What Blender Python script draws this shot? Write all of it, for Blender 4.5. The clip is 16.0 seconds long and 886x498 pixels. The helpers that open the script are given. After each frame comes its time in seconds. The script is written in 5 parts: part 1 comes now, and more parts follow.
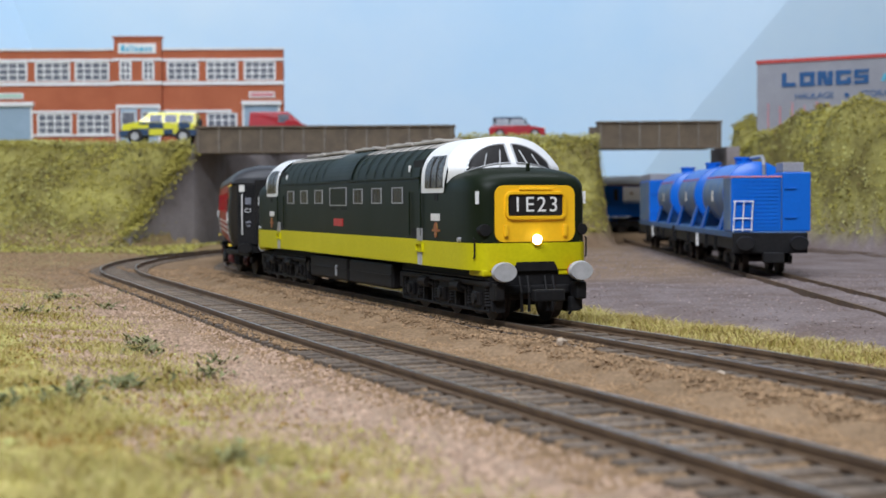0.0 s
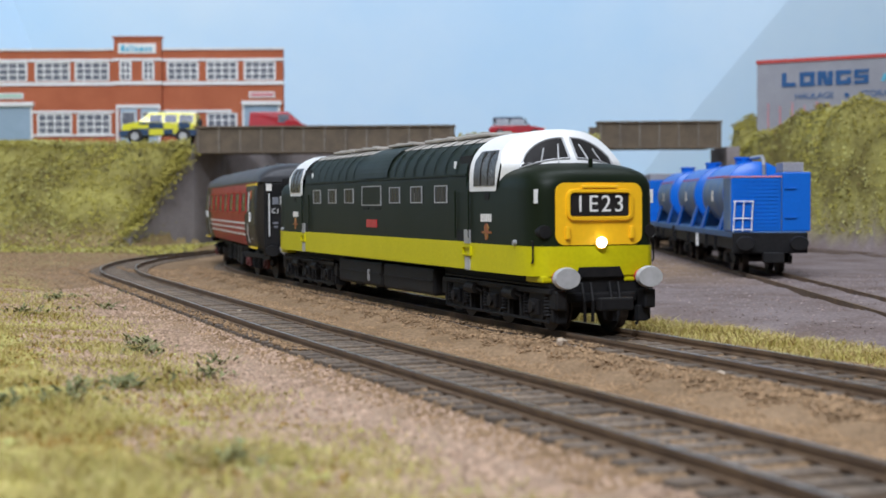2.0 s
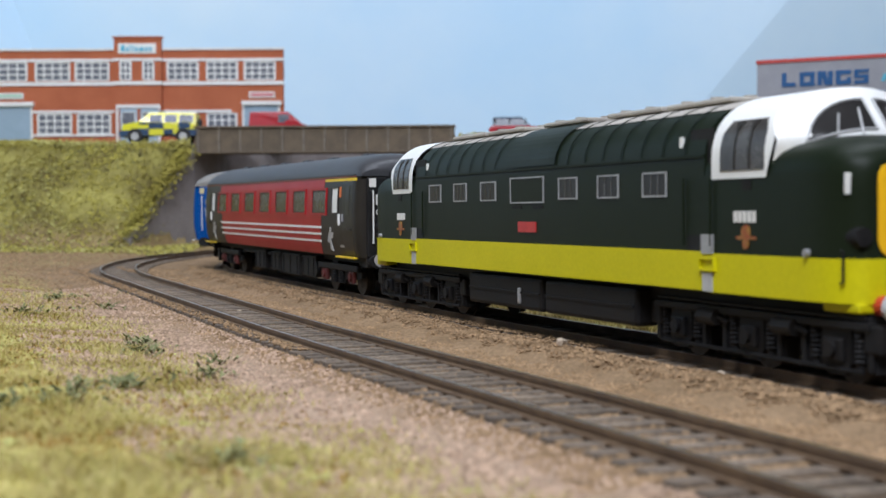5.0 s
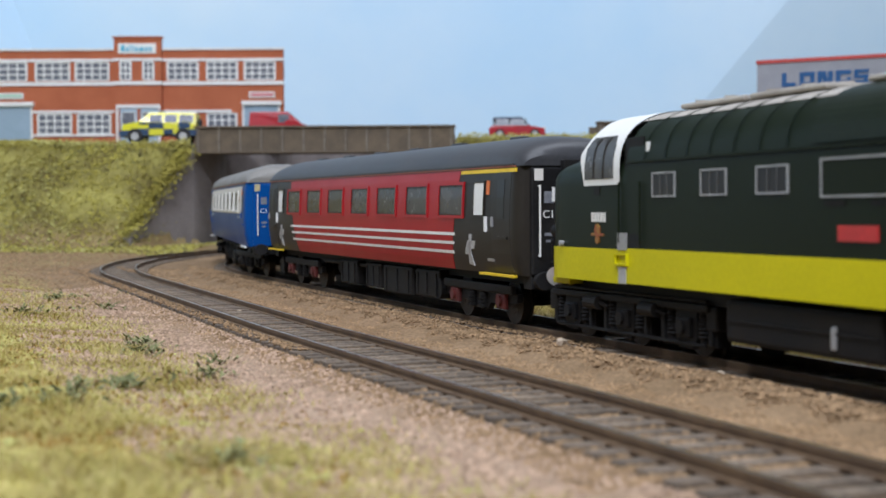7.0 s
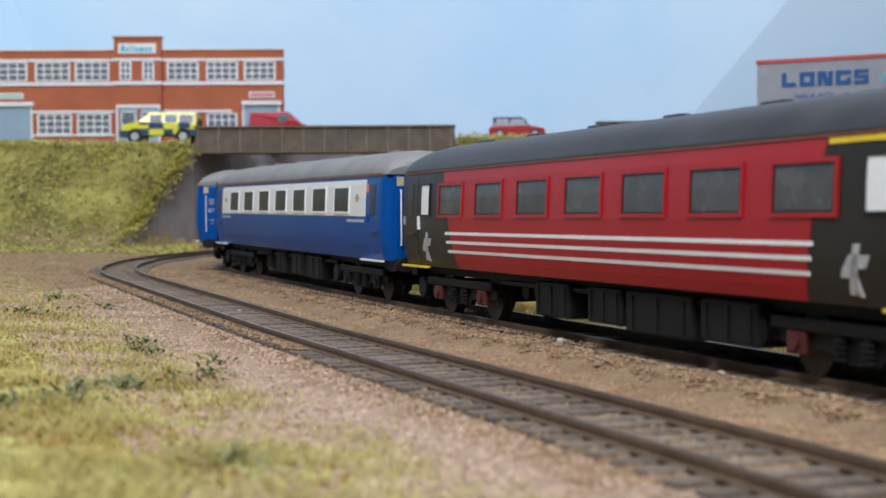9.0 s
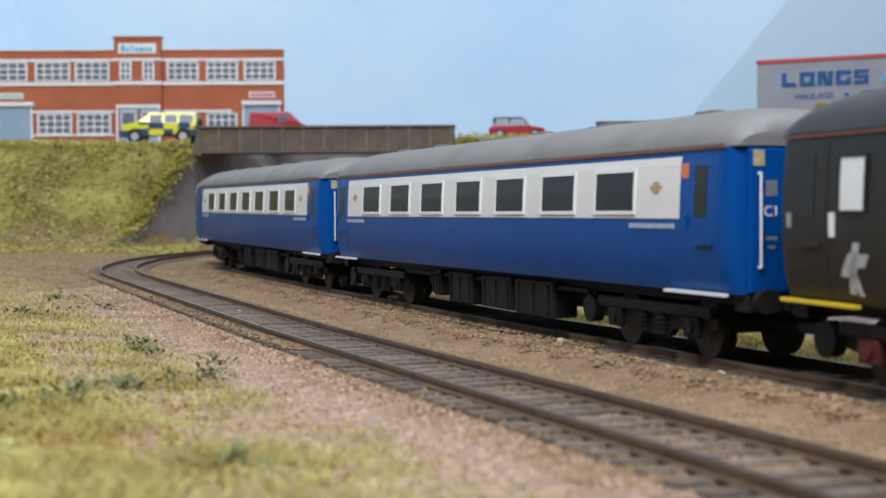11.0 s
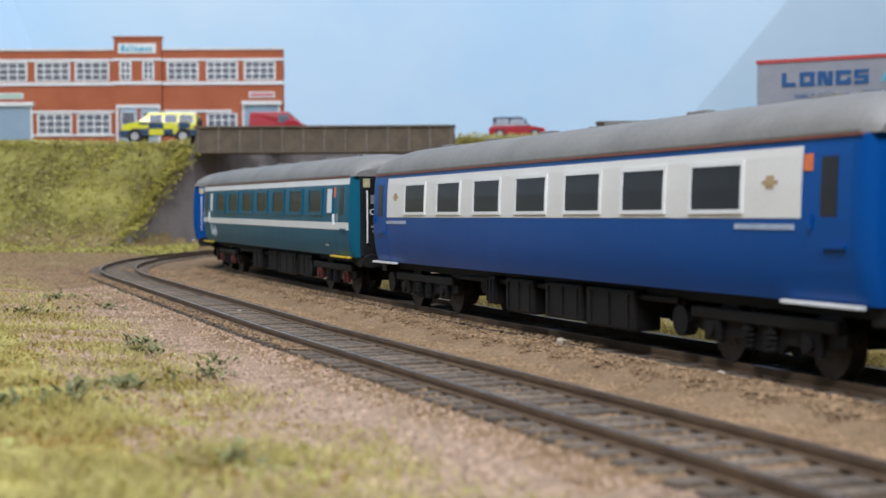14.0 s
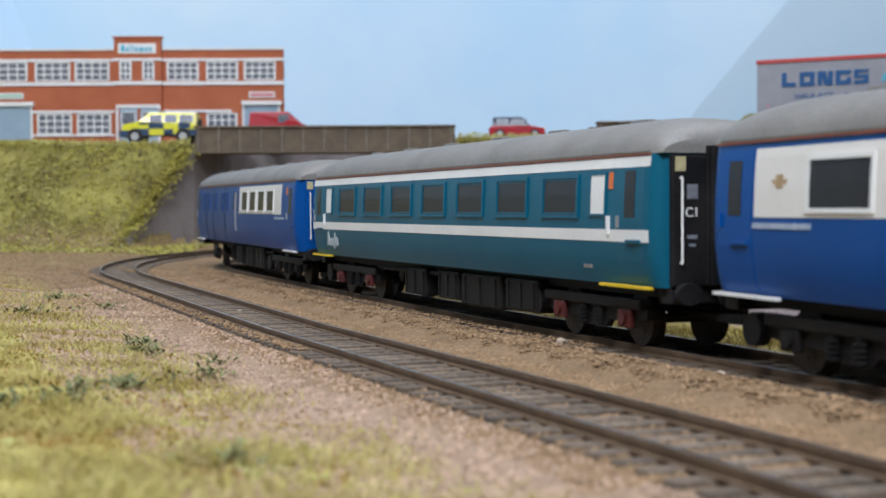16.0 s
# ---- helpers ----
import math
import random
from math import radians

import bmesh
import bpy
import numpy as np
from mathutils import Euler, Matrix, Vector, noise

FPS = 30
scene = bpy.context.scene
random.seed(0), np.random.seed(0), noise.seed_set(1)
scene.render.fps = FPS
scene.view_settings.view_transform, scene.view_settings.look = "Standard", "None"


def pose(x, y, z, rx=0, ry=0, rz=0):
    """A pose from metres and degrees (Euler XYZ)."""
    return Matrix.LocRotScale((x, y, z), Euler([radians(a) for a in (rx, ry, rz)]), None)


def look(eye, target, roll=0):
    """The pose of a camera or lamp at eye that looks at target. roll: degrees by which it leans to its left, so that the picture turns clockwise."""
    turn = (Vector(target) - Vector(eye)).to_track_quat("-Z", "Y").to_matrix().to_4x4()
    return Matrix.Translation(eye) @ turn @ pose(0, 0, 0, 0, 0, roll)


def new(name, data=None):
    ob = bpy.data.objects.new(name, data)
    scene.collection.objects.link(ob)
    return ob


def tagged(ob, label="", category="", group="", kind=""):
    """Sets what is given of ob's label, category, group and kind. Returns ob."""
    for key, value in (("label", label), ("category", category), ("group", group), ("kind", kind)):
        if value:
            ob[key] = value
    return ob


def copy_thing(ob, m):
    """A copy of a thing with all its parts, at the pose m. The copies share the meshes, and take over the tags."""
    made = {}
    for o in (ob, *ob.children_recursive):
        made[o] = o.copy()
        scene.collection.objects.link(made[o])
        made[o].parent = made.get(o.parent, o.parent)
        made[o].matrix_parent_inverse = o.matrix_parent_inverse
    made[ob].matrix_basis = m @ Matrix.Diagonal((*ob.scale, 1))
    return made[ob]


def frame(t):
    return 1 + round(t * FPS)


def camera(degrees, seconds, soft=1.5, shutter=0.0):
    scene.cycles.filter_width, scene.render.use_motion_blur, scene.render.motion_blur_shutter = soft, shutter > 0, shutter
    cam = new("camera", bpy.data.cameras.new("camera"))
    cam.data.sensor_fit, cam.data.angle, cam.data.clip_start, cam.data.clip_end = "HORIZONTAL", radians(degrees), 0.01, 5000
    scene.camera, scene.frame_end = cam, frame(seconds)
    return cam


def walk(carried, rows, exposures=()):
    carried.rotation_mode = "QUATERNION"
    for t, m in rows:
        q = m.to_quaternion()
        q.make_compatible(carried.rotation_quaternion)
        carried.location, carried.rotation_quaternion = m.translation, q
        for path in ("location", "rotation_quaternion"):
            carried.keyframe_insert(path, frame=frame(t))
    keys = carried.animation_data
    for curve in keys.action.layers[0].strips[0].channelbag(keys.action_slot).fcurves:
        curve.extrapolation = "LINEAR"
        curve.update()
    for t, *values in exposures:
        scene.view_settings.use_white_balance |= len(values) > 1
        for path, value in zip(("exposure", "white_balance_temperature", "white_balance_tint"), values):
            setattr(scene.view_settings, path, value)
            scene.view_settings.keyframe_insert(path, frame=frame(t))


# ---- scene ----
# A model railway at 4 mm to the foot. Meshes are laid out in millimetres; K turns them into metres.
K = 0.001
cam = camera(34.31, 16.0, soft=1.6)
cam.data.dof.use_dof = True
cam.data.dof.focus_distance = 0.43
cam.data.dof.aperture_fstop = 38
EYE = (0, 0, 0.0327)
VIEW = look(EYE, (0, 1, 0.0327 - math.tan(radians(1.841))), roll=-0.318)
walk(cam, [(0, VIEW), (16, VIEW)], exposures=[(0, 0.0), (16, 0.0)])

# ---- light: the ceiling lamps of the layout room ----
world = bpy.data.worlds.new("world")
world.use_nodes = True
world.node_tree.nodes["Background"].inputs[0].default_value = (0.8, 0.9, 1, 1)
world.node_tree.nodes["Background"].inputs[1].default_value = 0.05
scene.world = world


def ceiling_lamp(x, y, z, sx, sy, watts, colour, tx, ty):
    data = bpy.data.lights.new("ceiling_light", "AREA")
    data.shape, data.size, data.size_y, data.energy, data.color = "RECTANGLE", sx, sy, watts, colour
    ob = new("ceiling_light", data)
    ob.matrix_basis = look((x, y, z), (tx, ty, 0))
    return ob


ceiling_lamp(-0.3, -0.75, 1.35, 1.2, 0.3, 44.0, (0.82, 0.88, 1.0), 0.0, 0.6)
ceiling_lamp(0.1, 0.75, 1.45, 1.4, 0.25, 14.2, (0.82, 0.88, 1.0), 0.0, 0.9)

# ---- materials ----
def mat(name, a, b=None, size=8.0, rough=0.6, metal=0.0, bump=0.0, bump_size=1.0, fine=None, coat=0.0, island=0.0, spec=0.5, per_object=0.0):
    """a, b: two colours mixed by a patchy noise of that size in mm; fine: how far a second, finer noise shifts the value."""
    m = bpy.data.materials.new(name)
    m.use_nodes = True
    n, l = m.node_tree.nodes, m.node_tree.links
    p = n["Principled BSDF"]
    b = b or tuple(c * 0.8 for c in a)
    at = n.new("ShaderNodeTexCoord")
    big = n.new("ShaderNodeTexNoise")
    big.inputs["Scale"].default_value, big.inputs["Detail"].default_value, big.inputs["Roughness"].default_value = 1000 / size, 5, 0.6
    l.new(at.outputs["Object"], big.inputs["Vector"])
    ramp = n.new("ShaderNodeMapRange")
    ramp.inputs[1].default_value, ramp.inputs[2].default_value = 0.36, 0.64
    l.new(big.outputs[0], ramp.inputs[0])
    mix = n.new("ShaderNodeMix")
    mix.data_type = "RGBA"
    mix.inputs[6].default_value, mix.inputs[7].default_value = (*a, 1), (*b, 1)
    l.new(ramp.outputs[0], mix.inputs[0])
    colour = mix.outputs[2]
    if fine is None:
        fine = 0.12
    small = n.new("ShaderNodeTexNoise")
    small.inputs["Scale"].default_value, small.inputs["Detail"].default_value = 1000 / max(bump_size, 0.05), 3
    l.new(at.outputs["Object"], small.inputs["Vector"])
    hsv = n.new("ShaderNodeHueSaturation")
    val = n.new("ShaderNodeMapRange")
    val.inputs[1].default_value, val.inputs[2].default_value = 0.3, 0.7
    val.inputs[3].default_value, val.inputs[4].default_value = 1 - fine, 1 + fine
    l.new(small.outputs[0], val.inputs[0])
    value = val.outputs[0]
    for amount, node, socket in ((island, "ShaderNodeNewGeometry", "Random Per Island"), (per_object, "ShaderNodeObjectInfo", "Random")):
        if amount:
            src = n.new(node)
            r = n.new("ShaderNodeMapRange")
            r.inputs[3].default_value, r.inputs[4].default_value = 1 - amount, 1 + amount
            l.new(src.outputs[socket], r.inputs[0])
            mul = n.new("ShaderNodeMath")
            mul.operation = "MULTIPLY"
            l.new(value, mul.inputs[0]), l.new(r.outputs[0], mul.inputs[1])
            value = mul.outputs[0]
    l.new(value, hsv.inputs["Value"])
    l.new(colour, hsv.inputs["Color"])
    l.new(hsv.outputs[0], p.inputs["Base Color"])
    rr = n.new("ShaderNodeMapRange")
    rr.inputs[3].default_value, rr.inputs[4].default_value = max(rough - 0.08, 0.02), min(rough + 0.1, 1)
    l.new(big.outputs[0], rr.inputs[0])
    l.new(rr.outputs[0], p.inputs["Roughness"])
    p.inputs["Metallic"].default_value, p.inputs["Coat Weight"].default_value = metal, coat
    p.inputs["Specular IOR Level"].default_value = spec
    if bump:
        bn = n.new("ShaderNodeBump")
        bn.inputs["Strength"].default_value, bn.inputs["Distance"].default_value = bump, 0.0006 * min(bump_size, 2)
        l.new(small.outputs[0], bn.inputs["Height"])
        l.new(bn.outputs[0], p.inputs["Normal"])
    return m


def zoned(name, base, zones, size, bump_size, fourth):
    """Ground scatter: colours laid where the mesh attribute 'zone' (r, g, b) and its alpha say, over a base pair of colours."""
    m = mat(name, *base, size=size, rough=0.95, bump=0.9, bump_size=bump_size, fine=0.3, spec=0.15)
    n, l = m.node_tree.nodes, m.node_tree.links
    attr = n.new("ShaderNodeAttribute")
    attr.attribute_name = "zone"
    sep = n.new("ShaderNodeSeparateColor")
    l.new(attr.outputs["Color"], sep.inputs[0])
    old = next(x for x in n if x.bl_idname == "ShaderNodeMix")
    hsv = next(x for x in n if x.bl_idname == "ShaderNodeHueSaturation")
    ramp = old.inputs[0].links[0].from_socket
    colour = old.outputs[2]
    for socket, pair in zip((attr.outputs["Alpha"], *sep.outputs), (fourth, *zones)):
        zc = n.new("ShaderNodeMix")
        zc.data_type = "RGBA"
        zc.inputs[6].default_value, zc.inputs[7].default_value = (*pair[0], 1), (*pair[1], 1)
        l.new(ramp, zc.inputs[0])
        mx = n.new("ShaderNodeMix")
        mx.data_type = "RGBA"
        l.new(socket, mx.inputs[0]), l.new(colour, mx.inputs[6]), l.new(zc.outputs[2], mx.inputs[7])
        colour = mx.outputs[2]
    l.new(colour, hsv.inputs["Color"])
    return m


def glow(name, colour, strength):
    m = bpy.data.materials.new(name)
    m.use_nodes = True
    p = m.node_tree.nodes["Principled BSDF"]
    p.inputs["Base Color"].default_value = (*colour, 1)
    p.inputs["Emission Color"].default_value, p.inputs["Emission Strength"].default_value = (*colour, 1), strength
    return m


# last pair: pinkish foreground ballast, paled to stand for stronger lamp light
GROUND = zoned("ground_scatter", ((0.285, 0.19, 0.112), (0.20, 0.13, 0.073)),
               [((0.215, 0.175, 0.168), (0.15, 0.112, 0.10)), ((0.46, 0.40, 0.13), (0.27, 0.19, 0.065)), ((0.38, 0.34, 0.10), (0.14, 0.115, 0.04))], 30, 1.0, ((0.42, 0.30, 0.215), (0.31, 0.215, 0.15)))
# pinkish stones with the nearer lamp's light put into their colour
PALE_STONE = mat("pale_ballast_stone", (0.46, 0.325, 0.235), (0.34, 0.235, 0.165), 8, 0.95, fine=0.2, island=0.3, spec=0.15)
STONE = mat("ballast_stone", (0.335, 0.222, 0.128), (0.225, 0.145, 0.08), 6, 0.95, fine=0.2, island=0.28, spec=0.15)
YARD_STONE = mat("ash_grain", (0.28, 0.23, 0.215), (0.20, 0.15, 0.135), 6, 0.95, fine=0.2, island=0.3, spec=0.15)
SLEEPER = mat("sleeper", (0.10, 0.075, 0.055), (0.19, 0.145, 0.105), 6, 0.85, bump=0.3, bump_size=0.8, fine=0.3, per_object=0.25)
RAIL_SIDE = mat("rusty_rail", (0.10, 0.062, 0.036), (0.16, 0.10, 0.055), 7, 0.75, bump=0.2, bump_size=0.5)
RAIL_TOP = mat("rail_top", (0.34, 0.31, 0.29), (0.22, 0.19, 0.17), 9, 0.34, metal=0.9)
BLADE = mat("static_grass", (0.55, 0.49, 0.17), (0.35, 0.295, 0.075), 34, 0.8, island=0.18, spec=0.2)
STRAW = mat("straw_grass", (0.55, 0.45, 0.20), (0.28, 0.185, 0.06), 34, 0.8, island=0.18, spec=0.2)
BUSH = mat("bush_foam", (0.23, 0.24, 0.11), (0.125, 0.135, 0.06), 7, 0.9, island=0.35, spec=0.15)
SCATTER = mat("bank_foliage", (0.44, 0.39, 0.085), (0.24, 0.20, 0.05), 75, 0.9, island=0.2, fine=0.12, spec=0.1)
SCATTER2 = mat("bank_foliage_dark", (0.12, 0.12, 0.055), (0.22, 0.155, 0.06), 30, 0.9, island=0.15, spec=0.1)

GREEN = mat("loco_green", (0.0075, 0.0125, 0.0058), (0.0095, 0.0150, 0.0072), 40, 0.44, fine=0.06, spec=0.13)
LIME = mat("lime_yellow", (0.60, 0.54, 0.004), (0.54, 0.49, 0.004), 40, 0.5, fine=0.05, spec=0.2)
PANEL = mat("warning_yellow", (0.92, 0.52, 0.010), (0.88, 0.48, 0.010), 30, 0.42, fine=0.03)
WHITE = mat("white_paint", (0.80, 0.80, 0.78), (0.74, 0.74, 0.72), 20, 0.4, fine=0.03)
ROOF_GREY = mat("dusty_roof", (0.30, 0.27, 0.24), (0.40, 0.37, 0.33), 14, 0.75, fine=0.1)
BLACK = mat("black_frame", (0.008, 0.008, 0.009), (0.016, 0.015, 0.015), 10, 0.6, fine=0.2, spec=0.2)
DARK = mat("dark_underframe", (0.008, 0.008, 0.009), (0.015, 0.013, 0.012), 9, 0.6, fine=0.25, spec=0.2, bump=0.15, bump_size=0.6)
GLASS = mat("dark_window", (0.016, 0.015, 0.015), (0.024, 0.022, 0.021), 12, 0.3, fine=0.05, spec=0.22)
# opaque grey standing for the haze and dim interior seen in clear panes
HAZE = mat("hazed_window", (0.05, 0.046, 0.043), (0.085, 0.08, 0.075), 8, 0.25, fine=0.05, spec=0.3)
SILVER = mat("silver_trim", (0.40, 0.40, 0.40), (0.30, 0.30, 0.31), 6, 0.4, metal=0.3, fine=0.05)
STEEL = mat("buffer_steel", (0.50, 0.50, 0.50), (0.42, 0.42, 0.42), 5, 0.45, metal=0.2, fine=0.05)
NOTICE = mat("faded_notice", (0.55, 0.48, 0.25), (0.42, 0.38, 0.22), 1.2, 0.6)
RED = mat("buffer_red", (0.55, 0.05, 0.02), (0.45, 0.04, 0.02), 6, 0.45)
SIGNAL_RED = mat("plate_red", (0.50, 0.03, 0.03), (0.42, 0.03, 0.03), 6, 0.45)
CANTRAIL = mat("cantrail_rust", (0.36, 0.10, 0.06), (0.28, 0.09, 0.06), 8, 0.5)
ORANGE = mat("orange_line", (0.72, 0.18, 0.04), (0.62, 0.15, 0.04), 6, 0.5)
LAMP_ON = glow("lit_headlight", (1.0, 0.98, 0.95), 7.0)
WHEEL = mat("wheel_steel", (0.05, 0.038, 0.03), (0.02, 0.017, 0.015), 5, 0.55, metal=0.3)
COACH_RED = mat("coach_red", (0.38, 0.012, 0.018), (0.35, 0.011, 0.016), 40, 0.38, fine=0.03, spec=0.25)
CHARCOAL = mat("charcoal_paint", (0.022, 0.019, 0.016), (0.028, 0.024, 0.020), 30, 0.42, fine=0.06, spec=0.25)
BLUE = mat("coach_blue", (0.001, 0.070, 0.29), (0.001, 0.062, 0.26), 40, 0.34, fine=0.03, spec=0.16)
CREAM = mat("cream_white", (0.74, 0.72, 0.68), (0.70, 0.68, 0.64), 30, 0.45, fine=0.02)
TEAL = mat("coach_teal", (0.002, 0.105, 0.175), (0.002, 0.095, 0.16), 40, 0.38, fine=0.03, spec=0.25)
COACH_ROOF = mat("coach_roof", (0.235, 0.226, 0.212), (0.19, 0.182, 0.172), 25, 0.55, fine=0.08, spec=0.35)
DARK_ROOF = mat("dark_coach_roof", (0.042, 0.043, 0.048), (0.062, 0.062, 0.067), 25, 0.45, fine=0.1, spec=0.35)
STEP_YELLOW = mat("step_yellow", (0.80, 0.55, 0.02), (0.72, 0.50, 0.02), 8, 0.5)
AXLE_RED = mat("axle_red", (0.12, 0.018, 0.016), (0.08, 0.014, 0.012), 4, 0.6)
TANK_BLUE = mat("wagon_blue", (0.003, 0.14, 0.62), (0.003, 0.125, 0.55), 30, 0.33, fine=0.05, spec=0.35)
DIRTY_BLUE = mat("weathered_blue", (0.16, 0.22, 0.29), (0.05, 0.15, 0.36), 14, 0.6, fine=0.1)
BRICK = mat("red_brick", (0.46, 0.13, 0.055), (0.40, 0.108, 0.046), 25, 0.8, fine=0.1, bump=0.15, bump_size=1.0)
CONCRETE = mat("grey_render", (0.33, 0.33, 0.36), (0.28, 0.28, 0.31), 30, 0.8, fine=0.08)
SHUTTER = mat("blue_grey_shutter", (0.34, 0.45, 0.55), (0.29, 0.40, 0.49), 20, 0.6, fine=0.05)
GIRDER = mat("weathered_girder", (0.155, 0.115, 0.075), (0.11, 0.085, 0.06), 12, 0.8, fine=0.15, bump=0.2, bump_size=1.5)
GIRDER_LIGHT = mat("rubbed_rib", (0.24, 0.21, 0.17), (0.17, 0.14, 0.11), 6, 0.8, fine=0.1)
STONEWALL = mat("grey_abutment", (0.31, 0.275, 0.27), (0.20, 0.17, 0.165), 45, 0.9, fine=0.12, bump=0.2, bump_size=2)
ROAD = mat("road", (0.16, 0.155, 0.15), (0.12, 0.115, 0.11), 20, 0.9, fine=0.15)
SIGN_BLUE = mat("sign_blue", (0.012, 0.09, 0.25), (0.012, 0.08, 0.22), 10, 0.6)
SIGN_SKY = mat("sign_sky", (0.10, 0.45, 0.62), (0.08, 0.42, 0.58), 10, 0.6)
SIGN_RED = mat("sign_red", (0.55, 0.07, 0.06), (0.48, 0.06, 0.05), 10, 0.6)
SIGN_GREEN = mat("sign_green", (0.42, 0.62, 0.50), (0.38, 0.58, 0.46), 10, 0.6)
SIGN_PINK = mat("sign_pink", (0.66, 0.25, 0.27), (0.60, 0.22, 0.24), 10, 0.6)
CAR_RED = mat("car_red", (0.45, 0.02, 0.03), (0.38, 0.02, 0.03), 10, 0.3, coat=0.5)
CAR_YELLOW = mat("car_yellow", (0.75, 0.72, 0.03), (0.70, 0.66, 0.03), 10, 0.35, coat=0.3)
CAR_NAVY = mat("car_navy", (0.03, 0.07, 0.14), (0.03, 0.06, 0.12), 10, 0.35, coat=0.3)
TYRE = mat("tyre", (0.015, 0.015, 0.015), (0.03, 0.03, 0.03), 4, 0.8)
WINDOW_DARK = mat("office_window", (0.13, 0.14, 0.17), (0.20, 0.21, 0.24), 5, 0.25, fine=0.05)
SKY = mat("painted_sky", (0.56, 0.785, 0.99), (0.70, 0.86, 0.99), 420, 0.9, fine=0.015, spec=0.05)
ROOM = mat("room_wall", (0.34, 0.34, 0.35), (0.30, 0.30, 0.31), 300, 0.9, fine=0.03)
FRAME_BLUE = mat("frame_blue", (0.03, 0.13, 0.34), (0.06, 0.13, 0.24), 9, 0.5)


# ---- mesh helpers, in millimetres ----
def part(name, bm, material, parent=None, label=""):
    """Links a bmesh, in millimetres, as ONE mesh object under a thing or under a part."""
    bmesh.ops.recalc_face_normals(bm, faces=bm.faces)
    me = bpy.data.meshes.new(name)
    for v in bm.verts:
        v.co *= K
    bm.to_mesh(me)
    bm.free()
    me.materials.append(material)
    ob = new(name, me)
    ob.parent = parent
    if label:
        ob["label"] = label
    return ob


def smooth(ob, angle=35):
    ob.data.set_sharp_from_angle(angle=radians(angle))
    ob.data.polygons.foreach_set("use_smooth", [True] * len(ob.data.polygons))
    return ob


def thing(name, label, category, m=None, group="", kind=""):
    ob = new(name)
    ob.empty_display_size = 0.01
    if m is not None:
        ob.matrix_basis = m
    return tagged(ob, label, category, group, kind)


def at_mm(x, y, z, heading=0):
    return pose(x * K, y * K, z * K, 0, 0, heading)


def box(bm, x0, x1, y0, y1, z0, z1, bevel=0.0):
    r = bmesh.ops.create_cube(bm, size=1)
    for v in r["verts"]:
        v.co = Vector((x0 + (v.co.x + 0.5) * (x1 - x0), y0 + (v.co.y + 0.5) * (y1 - y0), z0 + (v.co.z + 0.5) * (z1 - z0)))
    if bevel:
        edges = list({e for v in r["verts"] for e in v.link_edges})
        bmesh.ops.bevel(bm, geom=edges, offset=bevel, segments=2, affect="EDGES", profile=0.5)
    return bm


def rod(bm, a, b, r, seg=10, r2=None):
    a, b = Vector(a), Vector(b)
    d = b - a
    m = Matrix.Translation((a + b) / 2) @ d.to_track_quat("Z", "Y").to_matrix().to_4x4()
    bmesh.ops.create_cone(bm, cap_ends=True, segments=seg, radius1=r, radius2=r if r2 is None else r2, depth=d.length, matrix=m)
    return bm


def loft(bm, sections, cap=True, closed=False):
    rows = [[bm.verts.new(p) for p in s] for s in sections]
    n = len(rows[0])
    for a, b in zip(rows, rows[1:]):
        for i in range(n if closed else n - 1):
            j = (i + 1) % n
            bm.faces.new((a[i], a[j], b[j], b[i]))
    if cap:
        bm.faces.new(rows[0]), bm.faces.new(rows[-1])
    return bm


def prism(bm, outline, y0, y1):
    """An outline in x and z, drawn out along y."""
    return loft(bm, [[(x, y0, z) for x, z in outline], [(x, y1, z) for x, z in outline]], True, True)


def letters(text, size, depth=0.15, align="CENTER", spacing=1.0):
    """Lettering as a mesh in millimetres: x along the words, y up, z out of the board."""
    c = bpy.data.curves.new("words", "FONT")
    c.body, c.size, c.extrude, c.align_x, c.align_y = text, size, depth, align, "CENTER"
    c.space_character = spacing
    ob = bpy.data.objects.new("words", c)
    me = bpy.data.meshes.new_from_object(ob)
    bm = bmesh.new()
    bm.from_mesh(me)
    bpy.data.objects.remove(ob), bpy.data.curves.remove(c), bpy.data.meshes.remove(me)
    return bm


def turned(bm, m):
    bm.transform(m)
    return bm


# Axes for lettering: on the right side of a vehicle, and on its front.
SIDE_TEXT = Matrix(((1, 0, 0, 0), (0, 0, -1, 0), (0, 1, 0, 0), (0, 0, 0, 1)))
FRONT_TEXT = Matrix(((0, 0, 1, 0), (1, 0, 0, 0), (0, 1, 0, 0), (0, 0, 0, 1)))

# ---- the line of the tracks ----
TURN = radians(-69.32)
AHEAD = Vector((math.cos(TURN), math.sin(TURN)))
SIDE = Vector((-AHEAD.y, AHEAD.x))
FOOT = SIDE * 163.13
CURVE_FROM, RADIUS = 670.0, 505.0
EASE_FROM, EASE_LENGTH, EASE_RADIUS = 330.0, 210.0, 3806.0


